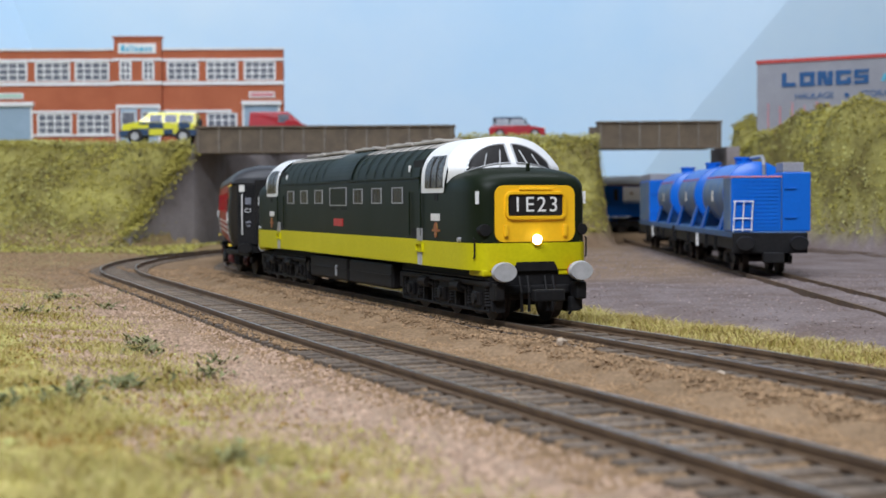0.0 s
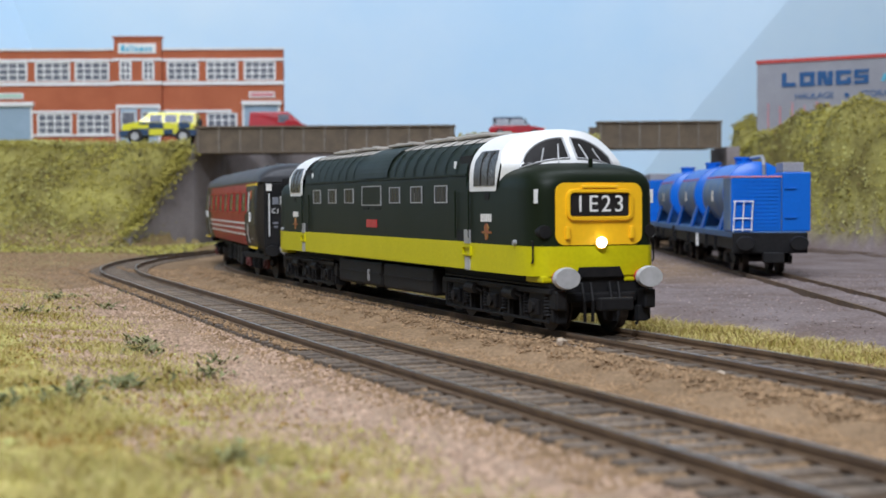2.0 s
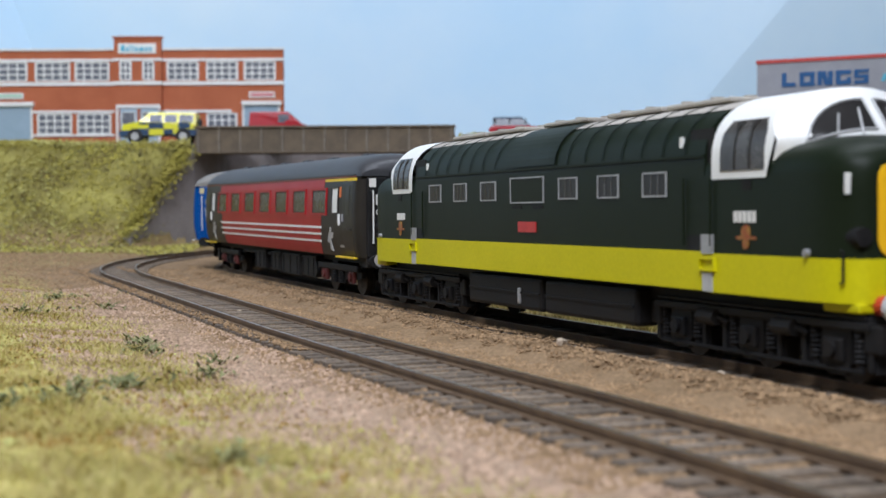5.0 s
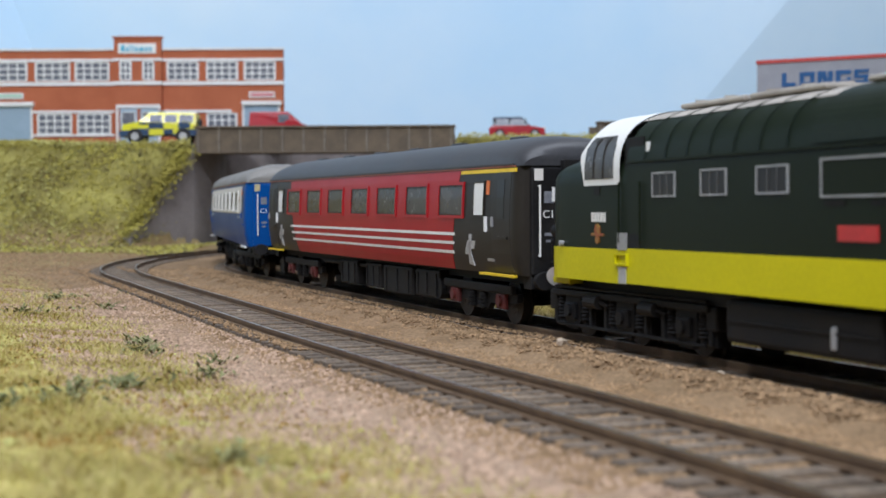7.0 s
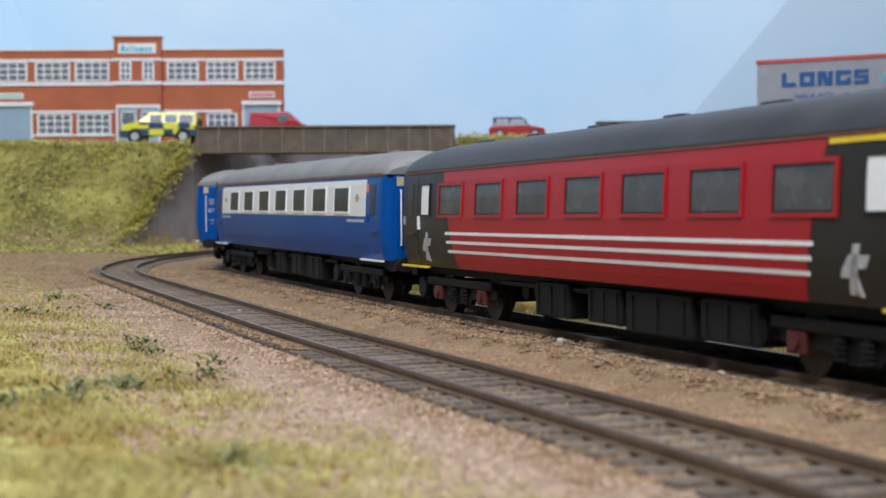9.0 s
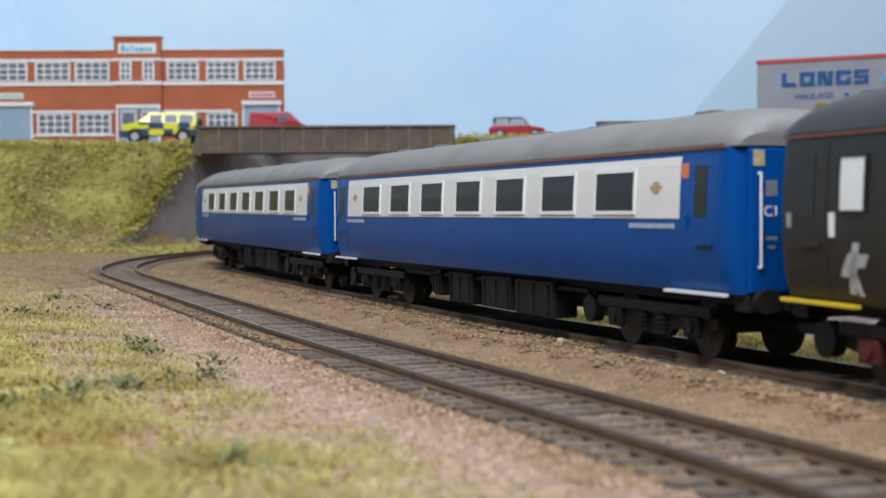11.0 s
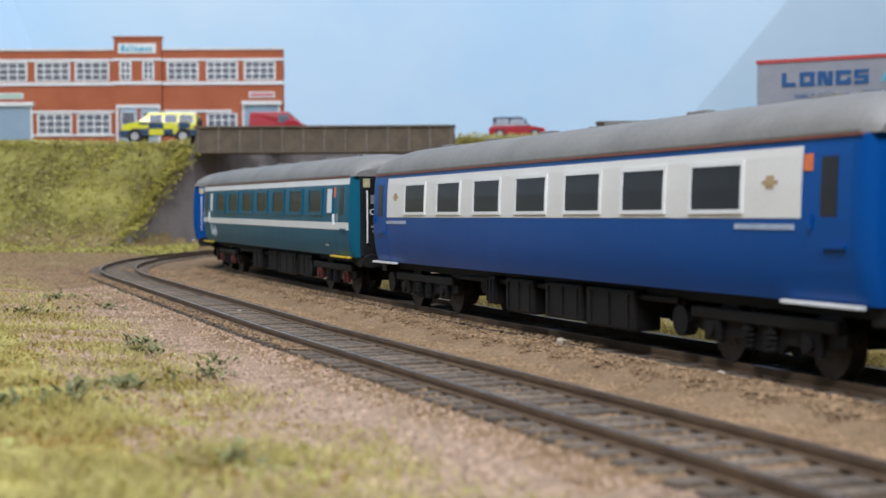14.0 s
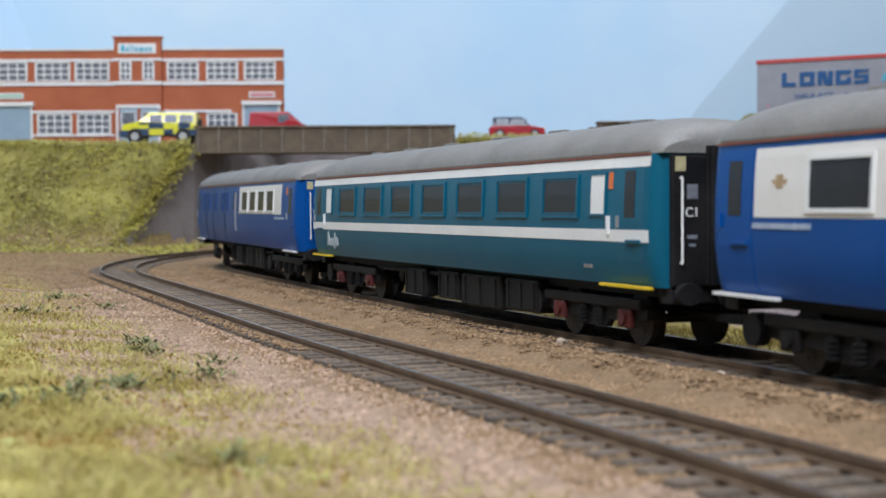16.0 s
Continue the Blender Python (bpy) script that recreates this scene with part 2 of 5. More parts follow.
def line(s, off=0.0):
    """The place and forward way, s mm back along the far track from its foot; off: mm to the far side."""
    if off > -30 and s < EASE_FROM:
        # the far track eases a little towards the near one before the front edge
        u = min(EASE_FROM - s, EASE_LENGTH)
        th = TURN - u / EASE_RADIUS
        d = Vector((math.cos(th), math.sin(th)))
        n = Vector((-d.y, d.x))
        start = FOOT - AHEAD * EASE_FROM - SIDE * EASE_RADIUS
        return start + n * (EASE_RADIUS + off) + d * (EASE_FROM - s - u), d
    if s <= CURVE_FROM:
        return FOOT - AHEAD * s + SIDE * off, AHEAD
    th = TURN - (s - CURVE_FROM) / RADIUS
    d = Vector((math.cos(th), math.sin(th)))
    n = Vector((-d.y, d.x))
    return FOOT - AHEAD * CURVE_FROM + SIDE * RADIUS - n * (RADIUS - off), d


NEAR = -64.5


def grade(s):
    """The line climbs a little towards its near end."""
    return 2.1 * min(max((370 - s) / 230, 0), 1)


# ---- ground ----
def sm(a, b, x):
    t = min(max((x - a) / (b - a), 0), 1)
    return t * t * (3 - 2 * t)


def track_gap(x, y):
    """Distance to the far and the near track's centre line, over the straight and the curve."""
    p = Vector((x, y))
    c = FOOT - AHEAD * CURVE_FROM + SIDE * RADIUS
    if (p - FOOT).dot(AHEAD) > -CURVE_FROM:
        off = (p - FOOT).dot(SIDE)
    else:
        off = RADIUS - (p - c).length
    return off


def height(x, y):
    """The scenery's surface, in mm; the rail tops are at 0."""
    z = -3.6 + 1.0 * noise.noise(Vector((x * 0.035, y * 0.035, 3)))
    off = track_gap(x, y)
    bed = max(sm(24, 15, abs(off)), sm(24, 15, abs(off - NEAR)))
    z = z * (1 - bed) - 2.7 * bed + 2.2 * sm(-32, -26, off) * sm(-15, -20, off)
    wob = 14 * noise.noise(Vector((x * 0.012, y * 0.012, 7)))
    z += grade((FOOT - Vector((x, y))).dot(AHEAD))
    # the ash yard stands higher, up to the rails of its siding
    z += 2.0 * sm(58, 74, off) * sm(1150, 1050, y) + 8 * sm(1262, 1290, y) * sm(60, 110, x)
    # the grassy foreground lies higher than the ballast
    z += 2.6 * sm(-96, -140, off + wob) + 5.0 * sm(-190, -330, off)
    # left bank
    yc = min(y, 1180)
    left = sm(1085, 1172, y + wob + 0.12 * (x + 300)) * sm(-204 + (1180 - yc) * -0.30, -217 + (1180 - yc) * -0.38, x)
    # mound between the bridges
    mid = sm(1085, 1165, y + wob) * sm(2, 14, x) * sm(141 - (1180 - yc) * 0.12, 126 - (1180 - yc) * 0.2, x) * sm(1290, 1270, y)
    edge = max(249, 262 - 0.45 * (y - 1010))
    right = sm(edge, edge + 48 - 38 * sm(1120, 1185, y), x + wob * 0.5 * sm(1150, 1050, y)) * sm(880, 960, y) * sm(1312, 1286, y)
    rough = 18 * noise.noise(Vector((x * 0.02, y * 0.02, 1))) + 9 * noise.noise(Vector((x * 0.055, y * 0.055, 4))) + 3 * noise.noise(Vector((x * 0.09, y * 0.09, 2)))
    top_right = 86 + 15 * sm(235, 300, x)
    bank = max(left * 80, mid * 84, right * top_right)
    return z + bank + rough * min(bank / 60, 1) * (1 - 0.85 * sm(72, 80, bank) * (x < 225))


def zones(x, y):
    off = track_gap(x, y)
    w = 16 * noise.noise(Vector((x * 0.02, y * 0.02, 11))) + 7 * noise.noise(Vector((x * 0.07, y * 0.07, 12)))
    yard = sm(46, 60, off + 0.3 * w) * sm(1300, 1000, y)
    yard *= 1 - 0.75 * sm(560, 700, y + 4 * w) * sm(150, 120, x + w)
    grass = sm(-92, -122, off + w) * (0.25 + 0.75 * sm(760, 560, y + 2 * w))
    strip = sm(22, 31, off + 0.4 * w) * sm(58, 46, off + 0.4 * w) * (y < 640)
    bank = sm(6, 22, height(x, y) + 0.4 * w)
    # foreground strip whose brighter lighting is painted in, over its pinkish tone
    pale = sm(-76, -92, off + 0.6 * w) * sm(520, 260, y + w)
    return yard, max(grass, strip * 0.9) * (1 - bank), bank, pale


def axis(lo, a, b, hi, fine, coarse):
    out = list(np.arange(lo, a, coarse)) + list(np.arange(a, b, fine)) + list(np.arange(b, hi + coarse, coarse))
    return [float(v) for v in out]


xs = axis(-1200, -460, 460, 1200, 7, 60)
ys = axis(-900, 120, 1300, 1680, 7, 60)
verts = [(x * K, y * K, height(x, y) * K) for y in ys for x in xs]
nx = len(xs)
faces = [(j * nx + i, j * nx + i + 1, (j + 1) * nx + i + 1, (j + 1) * nx + i) for j in range(len(ys) - 1) for i in range(nx - 1)]
me = bpy.data.meshes.new("ground")
me.from_pydata(verts, [], faces)
me.materials.append(GROUND)
col = me.color_attributes.new("zone", "FLOAT_COLOR", "POINT")
flat = []
for y in ys:
    for x in xs:
        flat += zones(x, y)
col.data.foreach_set("color", flat)
me.polygons.foreach_set("use_smooth", [True] * len(me.polygons))
tagged(new("ground", me), "sandy ballast, grey ash yard and grassy banks of the layout", "ground", kind="structure")

# ---- backdrop and room ----
# three boards; the west one is turned inwards, the east one leans back along a slanting joint
def board(bm, left, right, n=10):
    """left, right: bottom and top point of each upright edge; the sheet is ruled between them."""
    rows = []
    for i in range(n + 1):
        f = i / n
        bottom, top = left[0].lerp(right[0], f), left[1].lerp(right[1], f)
        rows.append([bottom.lerp(top, k / 6) for k in range(7)])
    return loft(bm, rows, cap=False)


BACK = 1655
joint_west = Vector((-372, BACK, -30)), Vector((-638, BACK, 620))
joint_east = Vector((150, BACK, -30)), Vector((852, BACK, 800))
# this tilt is added so that the east board takes less lamp light
EAST = Vector((0.746, 0.208, -0.632)) * 950
bm = board(bmesh.new(), (Vector((-1190, 900, -30)), Vector((-1190, 900, 620))), joint_west)
board(bm, joint_west, joint_east)
board(bm, joint_east, (joint_east[0] + EAST, joint_east[1] + EAST))
bmesh.ops.remove_doubles(bm, verts=bm.verts, dist=0.5)
ob = smooth(part("backdrop", bm, SKY), 8)
tagged(ob, "pale blue painted sky backboard with turned end boards, the east one tilted to darken it", "backdrop", kind="structure")


def slab(name, x0, x1, y0, y1, z0, z1, material, label):
    return tagged(part(name, box(bmesh.new(), x0, x1, y0, y1, z0, z1), material), label, "room", kind="structure")


# unseen room shell, added to close the space; its grey limits bounced light
slab("wall_north", -2300, 2300, 2400, 2500, -1000, 1500, ROOM, "plain grey room wall behind the layout, unseen")
slab("wall_south", -2300, 2300, -2100, -2000, -1000, 1500, ROOM, "plain grey room wall before the layout, unseen")
slab("wall_west", -2400, -2300, -2100, 2500, -1000, 1500, ROOM, "plain grey room side wall, unseen")
slab("wall_east", 2300, 2400, -2100, 2500, -1000, 1500, ROOM, "plain grey room side wall, unseen")
slab("floor", -2300, 2300, -2000, 2400, -1050, -1000, ROOM, "plain grey room floor under the layout, unseen")
slab("ceiling", -2300, 2300, -2000, 2400, 1500, 1550, ROOM, "plain grey room ceiling, unseen")
slab("baseboard", -1200, 1200, -900, 1690, -60, -40, mat("plywood", (0.45, 0.32, 0.2)), "plywood baseboard under the scenery")


# ---- tracks ----
def rail_mesh(name, off, s0, s1, y0, y1, z0, z1, material, parent, step=14):
    bm = bmesh.new()
    secs = []
    s = s0
    while s <= s1:
        p, d = line(s, off)
        n = Vector((-d.y, d.x))
        secs.append([(*(p + n * a), z + grade(s)) for a, z in ((y0, z0), (y1, z0), (y1, z1), (y0, z1))])
        s += step
    loft(bm, secs, True, True)
    return part(name, bm, material, parent)


def track(label, off, s0, s1):
    t = thing("railway_track", label, "track", group="running lines")
    for g in (-8.7, 8.7):
        r = rail_mesh("rail", off, s0, s1, g - 0.45, g + 0.45, -0.8, -0.04, RAIL_SIDE, t)
        rail_mesh("rail_foot", off, s0, s1, g - 1.1, g + 1.1, -1.95, -1.6, RAIL_SIDE, r)
        rail_mesh("rail_web", off, s0, s1, g - 0.25, g + 0.25, -1.6, -0.8, RAIL_SIDE, r)
        rail_mesh("rail_head", off, s0, s1, g - 0.42, g + 0.42, -0.04, 0.0, RAIL_TOP, r)
    bm = box(bmesh.new(), -1.65, 1.65, -15, 15, -4.4, -1.75, 0.25)
    first = None
    s = s0 + 3
    rnd = random.Random(5)
    while s < s1:
        p, d = line(s, off)
        if first is None:
            first = part("sleeper", bm, SLEEPER, t)
            ob = first
        else:
            ob = new("sleeper", first.data)
            ob.parent = t
        ob.matrix_basis = at_mm(p.x, p.y, grade(s) + rnd.uniform(-0.25, 0.1), math.degrees(math.atan2(d.y, d.x)) + rnd.uniform(-1.2, 1.2))
        s += 7.0
    return t


track("weathered model track with rusty rails and dark sleepers", 0, -860, 1220)
track("weathered model track curving through the sandy ballast", NEAR, -150, 1300)


# ---- rolling stock ----
def arc(w, zs, zt, n=14, power=2.3):
    """Roof line across, from the right side (y = -w) to the left."""
    out = []
    for i in range(n + 1):
        a = math.pi * i / n
        c, s = math.cos(a), math.sin(a)
        out.append((-w * math.copysign(abs(c) ** (2 / power), c), zs + (zt - zs) * abs(s) ** (2 / power)))
    return out


def hull(w, z0, zs, zt, power=2.3):
    return [(-w, z0)] + arc(w, zs, zt, 14, power) + [(w, z0)]


def rows_of(x, prof):
    return [(x, y, z) for y, z in prof]


def wheelset(r, parent, x, material=WHEEL):
    bm = bmesh.new()
    for y in (-8.2, 8.2):
        s = 1 if y > 0 else -1
        rod(bm, (0, y - s * 1.0, 0), (0, y + s * 1.3, 0), r, 20)
        rod(bm, (0, y - s * 1.4, 0), (0, y - s * 1.0, 0), r + 0.8, 20)
        for a in range(0, 360, 45):
            c, q = math.cos(radians(a)), math.sin(radians(a))
            box(bm, c * r * 0.5 - 0.5, c * r * 0.5 + 0.5, y + s * 1.3 - 0.1, y + s * 1.3 + 0.25, q * r * 0.5 - 0.5, q * r * 0.5 + 0.5)
    rod(bm, (0, -9, 0), (0, 9, 0), 1.2, 8)
    ob = part("wheelset", bm, material, parent)
    ob.location = (x * K, 0, r * K)
    ob["radius"] = r
    return ob


def buffers(parent, x, sgn, body, head, z=13.9, y=11.4, r=2.9, length=6.3):
    for side in (-1, 1):
        bm = rod(bmesh.new(), (x, side * y, z), (x + sgn * (length - 1.2), side * y, z), 1.7, 12)
        b = part("buffer", bm, body, parent)
        bm = rod(bmesh.new(), (x + sgn * (length - 1.2), side * y, z), (x + sgn * length, side * y, z), r, 20, r * 0.9)
        bmesh.ops.scale(bm, vec=(1, 1.28, 0.95), verts=bm.verts, space=Matrix.Translation((0, -side * y, -z)))
        smooth(part("buffer_head", bm, head, b), 40)


def loco_bogie(parent, x):
    bm = bmesh.new()
    box(bm, -36, 36, -10.5, 10.5, 7.5, 10, 0.5)
    bog = part("bogie", bm, BLACK, parent)
    bog.location = (x * K, 0, 0)
    for side in (-1, 1):
        y0, y1 = sorted((side * 10.6, side * 12.2))
        outline = [(-35, 9.5), (-35, 6.5), (-31, 5.0), (-23, 5.0), (-18, 7.2), (-9, 7.2), (-4, 5.0), (4, 5.0), (9, 7.2), (18, 7.2), (23, 5.0), (31, 5.0), (35, 6.5), (35, 9.5), (28, 11.4), (-28, 11.4)]
        part("side_frame", prism(bmesh.new(), outline, y0, y1), DARK, bog)
        yo = side * 12.2
        part("top_beam", box(bmesh.new(), -37, 37, *sorted((yo, yo + side * 2.2)), 9.7, 11.2, 0.3), DARK, bog)
        for ax in (-27, 0, 27):
            # horn guide with its keeper, axle box and cover
            bm = prism(bmesh.new(), [(ax - 4.2, 9.8), (ax - 4.2, 4.0), (ax - 2.6, 1.9), (ax + 2.6, 1.9), (ax + 4.2, 4.0), (ax + 4.2, 9.8)], *sorted((yo, yo + side * 1.2)))
            box(bm, ax - 2.7, ax + 2.7, *sorted((yo + side * 1.0, yo + side * 2.3)), 4.2, 8.2, 0.4)
            rod(bm, (ax, yo + side * 2.2, 6.3), (ax, yo + side * 3.0, 6.3), 1.5, 10)
            part("axle_box", bm, DARK, bog)
            for dx in (-6.4, 6.4):
                coil = [(0.8, 3.2), (0.8, 4.0)] + [(1.35 if k % 2 else 0.95, 4.1 + 0.42 * k) for k in range(14)] + [(0.8, 10.0)]
                bm = loft(bmesh.new(), [[(ax + dx + q * math.cos(v), yo + side * 0.7 + q * math.sin(v), z) for v in (math.pi * j / 5 for j in range(10))] for q, z in coil], True, True)
                part("spring", bm, BLACK, bog)
            for dx in (-9.6, 9.6):
                bm = box(bmesh.new(), ax + dx - 0.7, ax + dx + 0.7, *sorted((yo, yo + side * 1.4)), 3.0, 10.2, 0.2)
                box(bm, ax + dx - 1.1, ax + dx + 1.1, *sorted((yo - side * 2.4, yo + side * 0.6)), 2.6, 6.6, 0.3)
                part("brake_hanger", bm, BLACK, bog)
        for ax in (-14, 13):
            bm = rod(bmesh.new(), (ax - 3.2, yo + side * 2.0, 9.0), (ax + 3.2, yo + side * 2.0, 9.0), 1.6, 12)
            rod(bm, (ax + 3.2, yo + side * 2.0, 9.0), (ax + 6.4, yo + side * 1.6, 8.2), 0.5, 6)
            part("brake_cylinder", bm, DARK, bog)
        for ax in (-37.4, 37.4):
            bm = box(bmesh.new(), ax - 2.2, ax + 2.2, *sorted((yo - side * 1.5, yo + side * 1.6)), 6.0, 10.8, 0.5)
            rod(bm, (ax, yo, 6.0), (ax * 0.97, yo - side * 2.4, 1.6), 0.4, 6)
            part("sand_box", bm, DARK, bog)
        bm = rod(bmesh.new(), (-35, yo + side * 1.4, 2.9), (35, yo + side * 1.4, 2.9), 0.4, 6)
        part("brake_rod", bm, BLACK, bog)
        bm = rod(bmesh.new(), (-36, yo + side * 1.6, 11.8), (36, yo + side * 1.6, 11.8), 0.35, 6)
        for k in range(-3, 4):
            rod(bm, (k * 10.5, yo + side * 1.6, 11.8), (k * 10.5, yo + side * 0.4, 10.0), 0.3, 6)
        part("air_pipe", bm, BLACK, bog)
    for ax in (-27, 0, 27):
        wheelset(6.6, bog, ax)
    return bog


def coupling(parent, x, sgn):
    bm = bmesh.new()
    box(bm, min(x, x + sgn * 9), max(x, x + sgn * 9), -1.3, 1.3, 6.5, 8.3, 0.3)
    box(bm, min(x + sgn * 8, x + sgn * 10.5), max(x + sgn * 8, x + sgn * 10.5), -4.6, 4.6, 6, 9.2, 0.4)
    box(bm, min(x + sgn * 4, x + sgn * 9), max(x + sgn * 4, x + sgn * 9), -0.5, 0.5, 3.5, 7)
    return part("coupling", bm, BLACK, parent)


def plate(bm, x0, x1, z0, z1, y, side, depth=0.25):
    a, b = sorted((side * y, side * (y + depth)))
    return box(bm, x0, x1, a, b, z0, z1)


def ring(bm, x0, x1, z0, z1, t, y, side, depth=0.4):
    for q in ((x0 - t, x1 + t, z0 - t, z0), (x0 - t, x1 + t, z1, z1 + t), (x0 - t, x0, z0, z1), (x1, x1 + t, z0, z1)):
        plate(bm, *q, y, side, depth)
    return bm


def nose_top(y):
    return 42.6 - 0.0105 * abs(y) ** 2.35 / 1.9


def locomotive():
    t = thing("diesel_locomotive", "dark green model diesel locomotive, yellow nose panel, white cab surrounds", "locomotive")
    W = 17.6
    # the long engine-room body with its curved roof
    secs = [rows_of(x, hull(W, 15.0, 38.5, 51.4, 2.5)) for x in (-84, -60, 0, 60, 84)]
    smooth(part("body", loft(bmesh.new(), secs), GREEN, t))
    # the two noses, lower than the roof and rounded in plan
    for sgn in (-1, 1):
        secs = []
        for x, dw, dz, pw in ((83.9, 0, 0, 2.9), (100, 0, 0, 2.9), (114, 0, 0, 2.9), (121, 0, 0.15, 3.0), (125, 0.25, 0.6, 3.2), (128, 0.8, 1.3, 3.5), (130.3, 1.8, 2.2, 3.8), (131.8, 3.1, 3.3, 4.0), (132.5, 4.5, 4.5, 4.2)):
            secs.append(rows_of(sgn * x, hull(W - dw, 15.0, 36.0 - dz, 42.8 - dz, pw)))
        smooth(part("nose", loft(bmesh.new(), secs), GREEN, t), 40)
        # lime band round the nose and its lower skirt
        secs = []
        for x, dw in ((86, 0), (118, 0), (124, 0.1), (127.4, 0.6), (130, 1.5), (132, 2.9), (132.9, 4.4)):
            w = W + 0.22 - dw
            secs.append([(sgn * x, -w, z) for z in (14.2, 21.6)] + [(sgn * x, w, z) for z in (21.6, 14.2)])
        smooth(part("lower_band", loft(bmesh.new(), secs), LIME, t, "lime yellow lower band"), 40)
        bm = bmesh.new()
        for side in (-1, 1):
            y0, y1 = sorted((side * 7.2, side * 15.6))
            box(bm, *sorted((sgn * 122, sgn * 132.6)), y0, y1, 12.6, 14.3, 0.4)
        part("skirt", bm, LIME, t)
        part("buffer_beam", box(bmesh.new(), *sorted((sgn * 126, sgn * 132.2)), -13.5, 13.5, 8.2, 14.1, 0.4), BLACK, t)
        # opening over the coupling, its inner shade put on as a raised black plate
        bm = bmesh.new()
        loft(bm, [[(sgn * 133.0 + d * sgn, y, z) for y, z in ((-6.8, 13.9), (-5.6, 16.4), (5.6, 16.4), (6.8, 13.9))] for d in (-0.6, 0.15)], True, True)
        part("coupling_recess", bm, BLACK, t)
        # yellow warning panel with headcode box
        bm = box(bmesh.new(), *sorted((sgn * 131.6, sgn * 132.95)), -12.0, 12.0, 21.9, 37.4)
        bmesh.ops.bevel(bm, geom=[e for e in bm.edges if abs(e.verts[0].co.x - e.verts[1].co.x) > 0.5], offset=2.6, segments=5, affect="EDGES", profile=0.5)
        pan = part("warning_panel", bm, PANEL, t, "orange-yellow nose panel")
        bm = bmesh.new()
        # a rounded rectangular rim
        rim = []
        for cy, cz, a0 in ((7.3, 33.9, 0), (-7.3, 33.9, 90), (-7.3, 29.9, 180), (7.3, 29.9, 270)):
            rim += [(cy, cz, radians(a0 + q)) for q in (0, 30, 60, 90)]
        rings = []
        for d, r in ((132.8, 2.0), (133.7, 1.8), (133.75, 1.1), (132.9, 0.9)):
            rings.append([(sgn * d, cy + r * math.cos(q), cz + r * math.sin(q)) for cy, cz, q in rim])
        loft(bm, rings, False, True)
        part("headcode_frame", bm, PANEL, pan)
        part("headcode_glass", box(bmesh.new(), *sorted((sgn * 132.8, sgn * 133.15)), -8.1, 8.1, 29.1, 34.7), GLASS, pan, "black headcode window")
        part("top_rail", box(bmesh.new(), *sorted((sgn * 132.8, sgn * 133.6)), -5, 5, 36.0, 36.7, 0.2), PANEL, pan)
        if sgn > 0:
            m = Matrix.Translation((133.2, 0, 31.95)) @ FRONT_TEXT
            part("headcode", turned(letters("1E23", 5.9, 0.12, spacing=1.22), m), WHITE, pan, "white 1E23 headcode")
        for side in (-1, 1):
            bm = box(bmesh.new(), *sorted((sgn * 132.8, sgn * 133.8)), side * 8.9 - 0.6, side * 8.9 + 0.6, 23.3, 26.6, 0.3)
            part("lamp_bracket", bm, PANEL, pan)
            bm = rod(bmesh.new(), (sgn * 129.5, side * 14.2, 25.2), (sgn * 132.6, side * 14.6, 25.2), 2.0, 14, 1.6)
            smooth(part("horn_cover", bm, BLACK, t), 40)
            part("warning_flash", box(bmesh.new(), *sorted((sgn * 129.9, sgn * 130.4)), side * 15.6 - 1.0, side * 15.6 + 1.0, 32.3, 35.8), WHITE, t)
            bm = bmesh.new()
            x, y = sgn * 129.2, side * 16.9
            rod(bm, (x, y, 17.5), (x + sgn * 0.8, y, 17.8), 0.22, 6), rod(bm, (x, y, 23), (x + sgn * 0.8, y, 22.7), 0.22, 6)
            rod(bm, (x + sgn * 0.8, y, 17.6), (x + sgn * 0.8, y, 22.9), 0.25, 6)
            part("handrail", bm, BLACK, t)
        if sgn > 0:
            bm = bmesh.new()
            bmesh.ops.create_uvsphere(bm, u_segments=16, v_segments=8, radius=1.35, matrix=Matrix.Translation((133.5, 0.3, 22.5)))
            lit = part("headlight", bm, LAMP_ON, t, "bright lit white headlight")
            part("lamp_housing", rod(bmesh.new(), (132.6, 0.3, 22.3), (133.5, 0.3, 22.3), 1.5, 14), PANEL, lit)
        buffers(t, sgn * 132.4, sgn, RED, STEEL)
        coupling(t, sgn * 132, sgn)
        for y in (-5, -2.6, 2.6, 5):
            bm = bmesh.new()
            rod(bm, (sgn * 133.2, y, 12.5), (sgn * 134.6, y, 8), 0.45, 8), rod(bm, (sgn * 134.6, y, 8), (sgn * 133.8, y * 0.9, 2.8), 0.45, 8)
            part("brake_hose", bm, BLACK, t)
        # white cab surround: roof, raked V front and side cheeks
        prof = [p for p in arc(W + 0.25, 38.5, 51.75, 24, 2.5)]

        def front(y, z):
            lean = (z - 42.5) * (1.02 + 0.012 * abs(y)) if z > 42.5 else (42.5 - z) * 0.35
            return 117.5 - 0.030 * y * y - lean

        bm = bmesh.new()
        full = [(-W - 0.25, 35.6), (-W - 0.25, 37)] + prof + [(W + 0.25, 37), (W + 0.25, 35.6)]
        secs = []
        for f in (0, 0.25, 0.5, 0.75, 1.0):
            row = []
            for y, z in full:
                xf = front(y, z)
                xf = min(xf, 109.5)
                row.append((sgn * (87.0 + (xf - 87.0) * f), y, z))
            secs.append(row)
        loft(bm, secs, cap=False)
        # front face filled from the nose up to the roof edge
        cols = []
        for y, z in prof:
            zb = max(nose_top(y) - 1.0, 37.5)
            top = secs[-1][2 + prof.index((y, z))]
            col = []
            for k in range(7):
                zz = zb + (z - zb) * k / 6
                col.append((sgn * min(front(y, zz), 200), y, zz) if k < 6 else top)
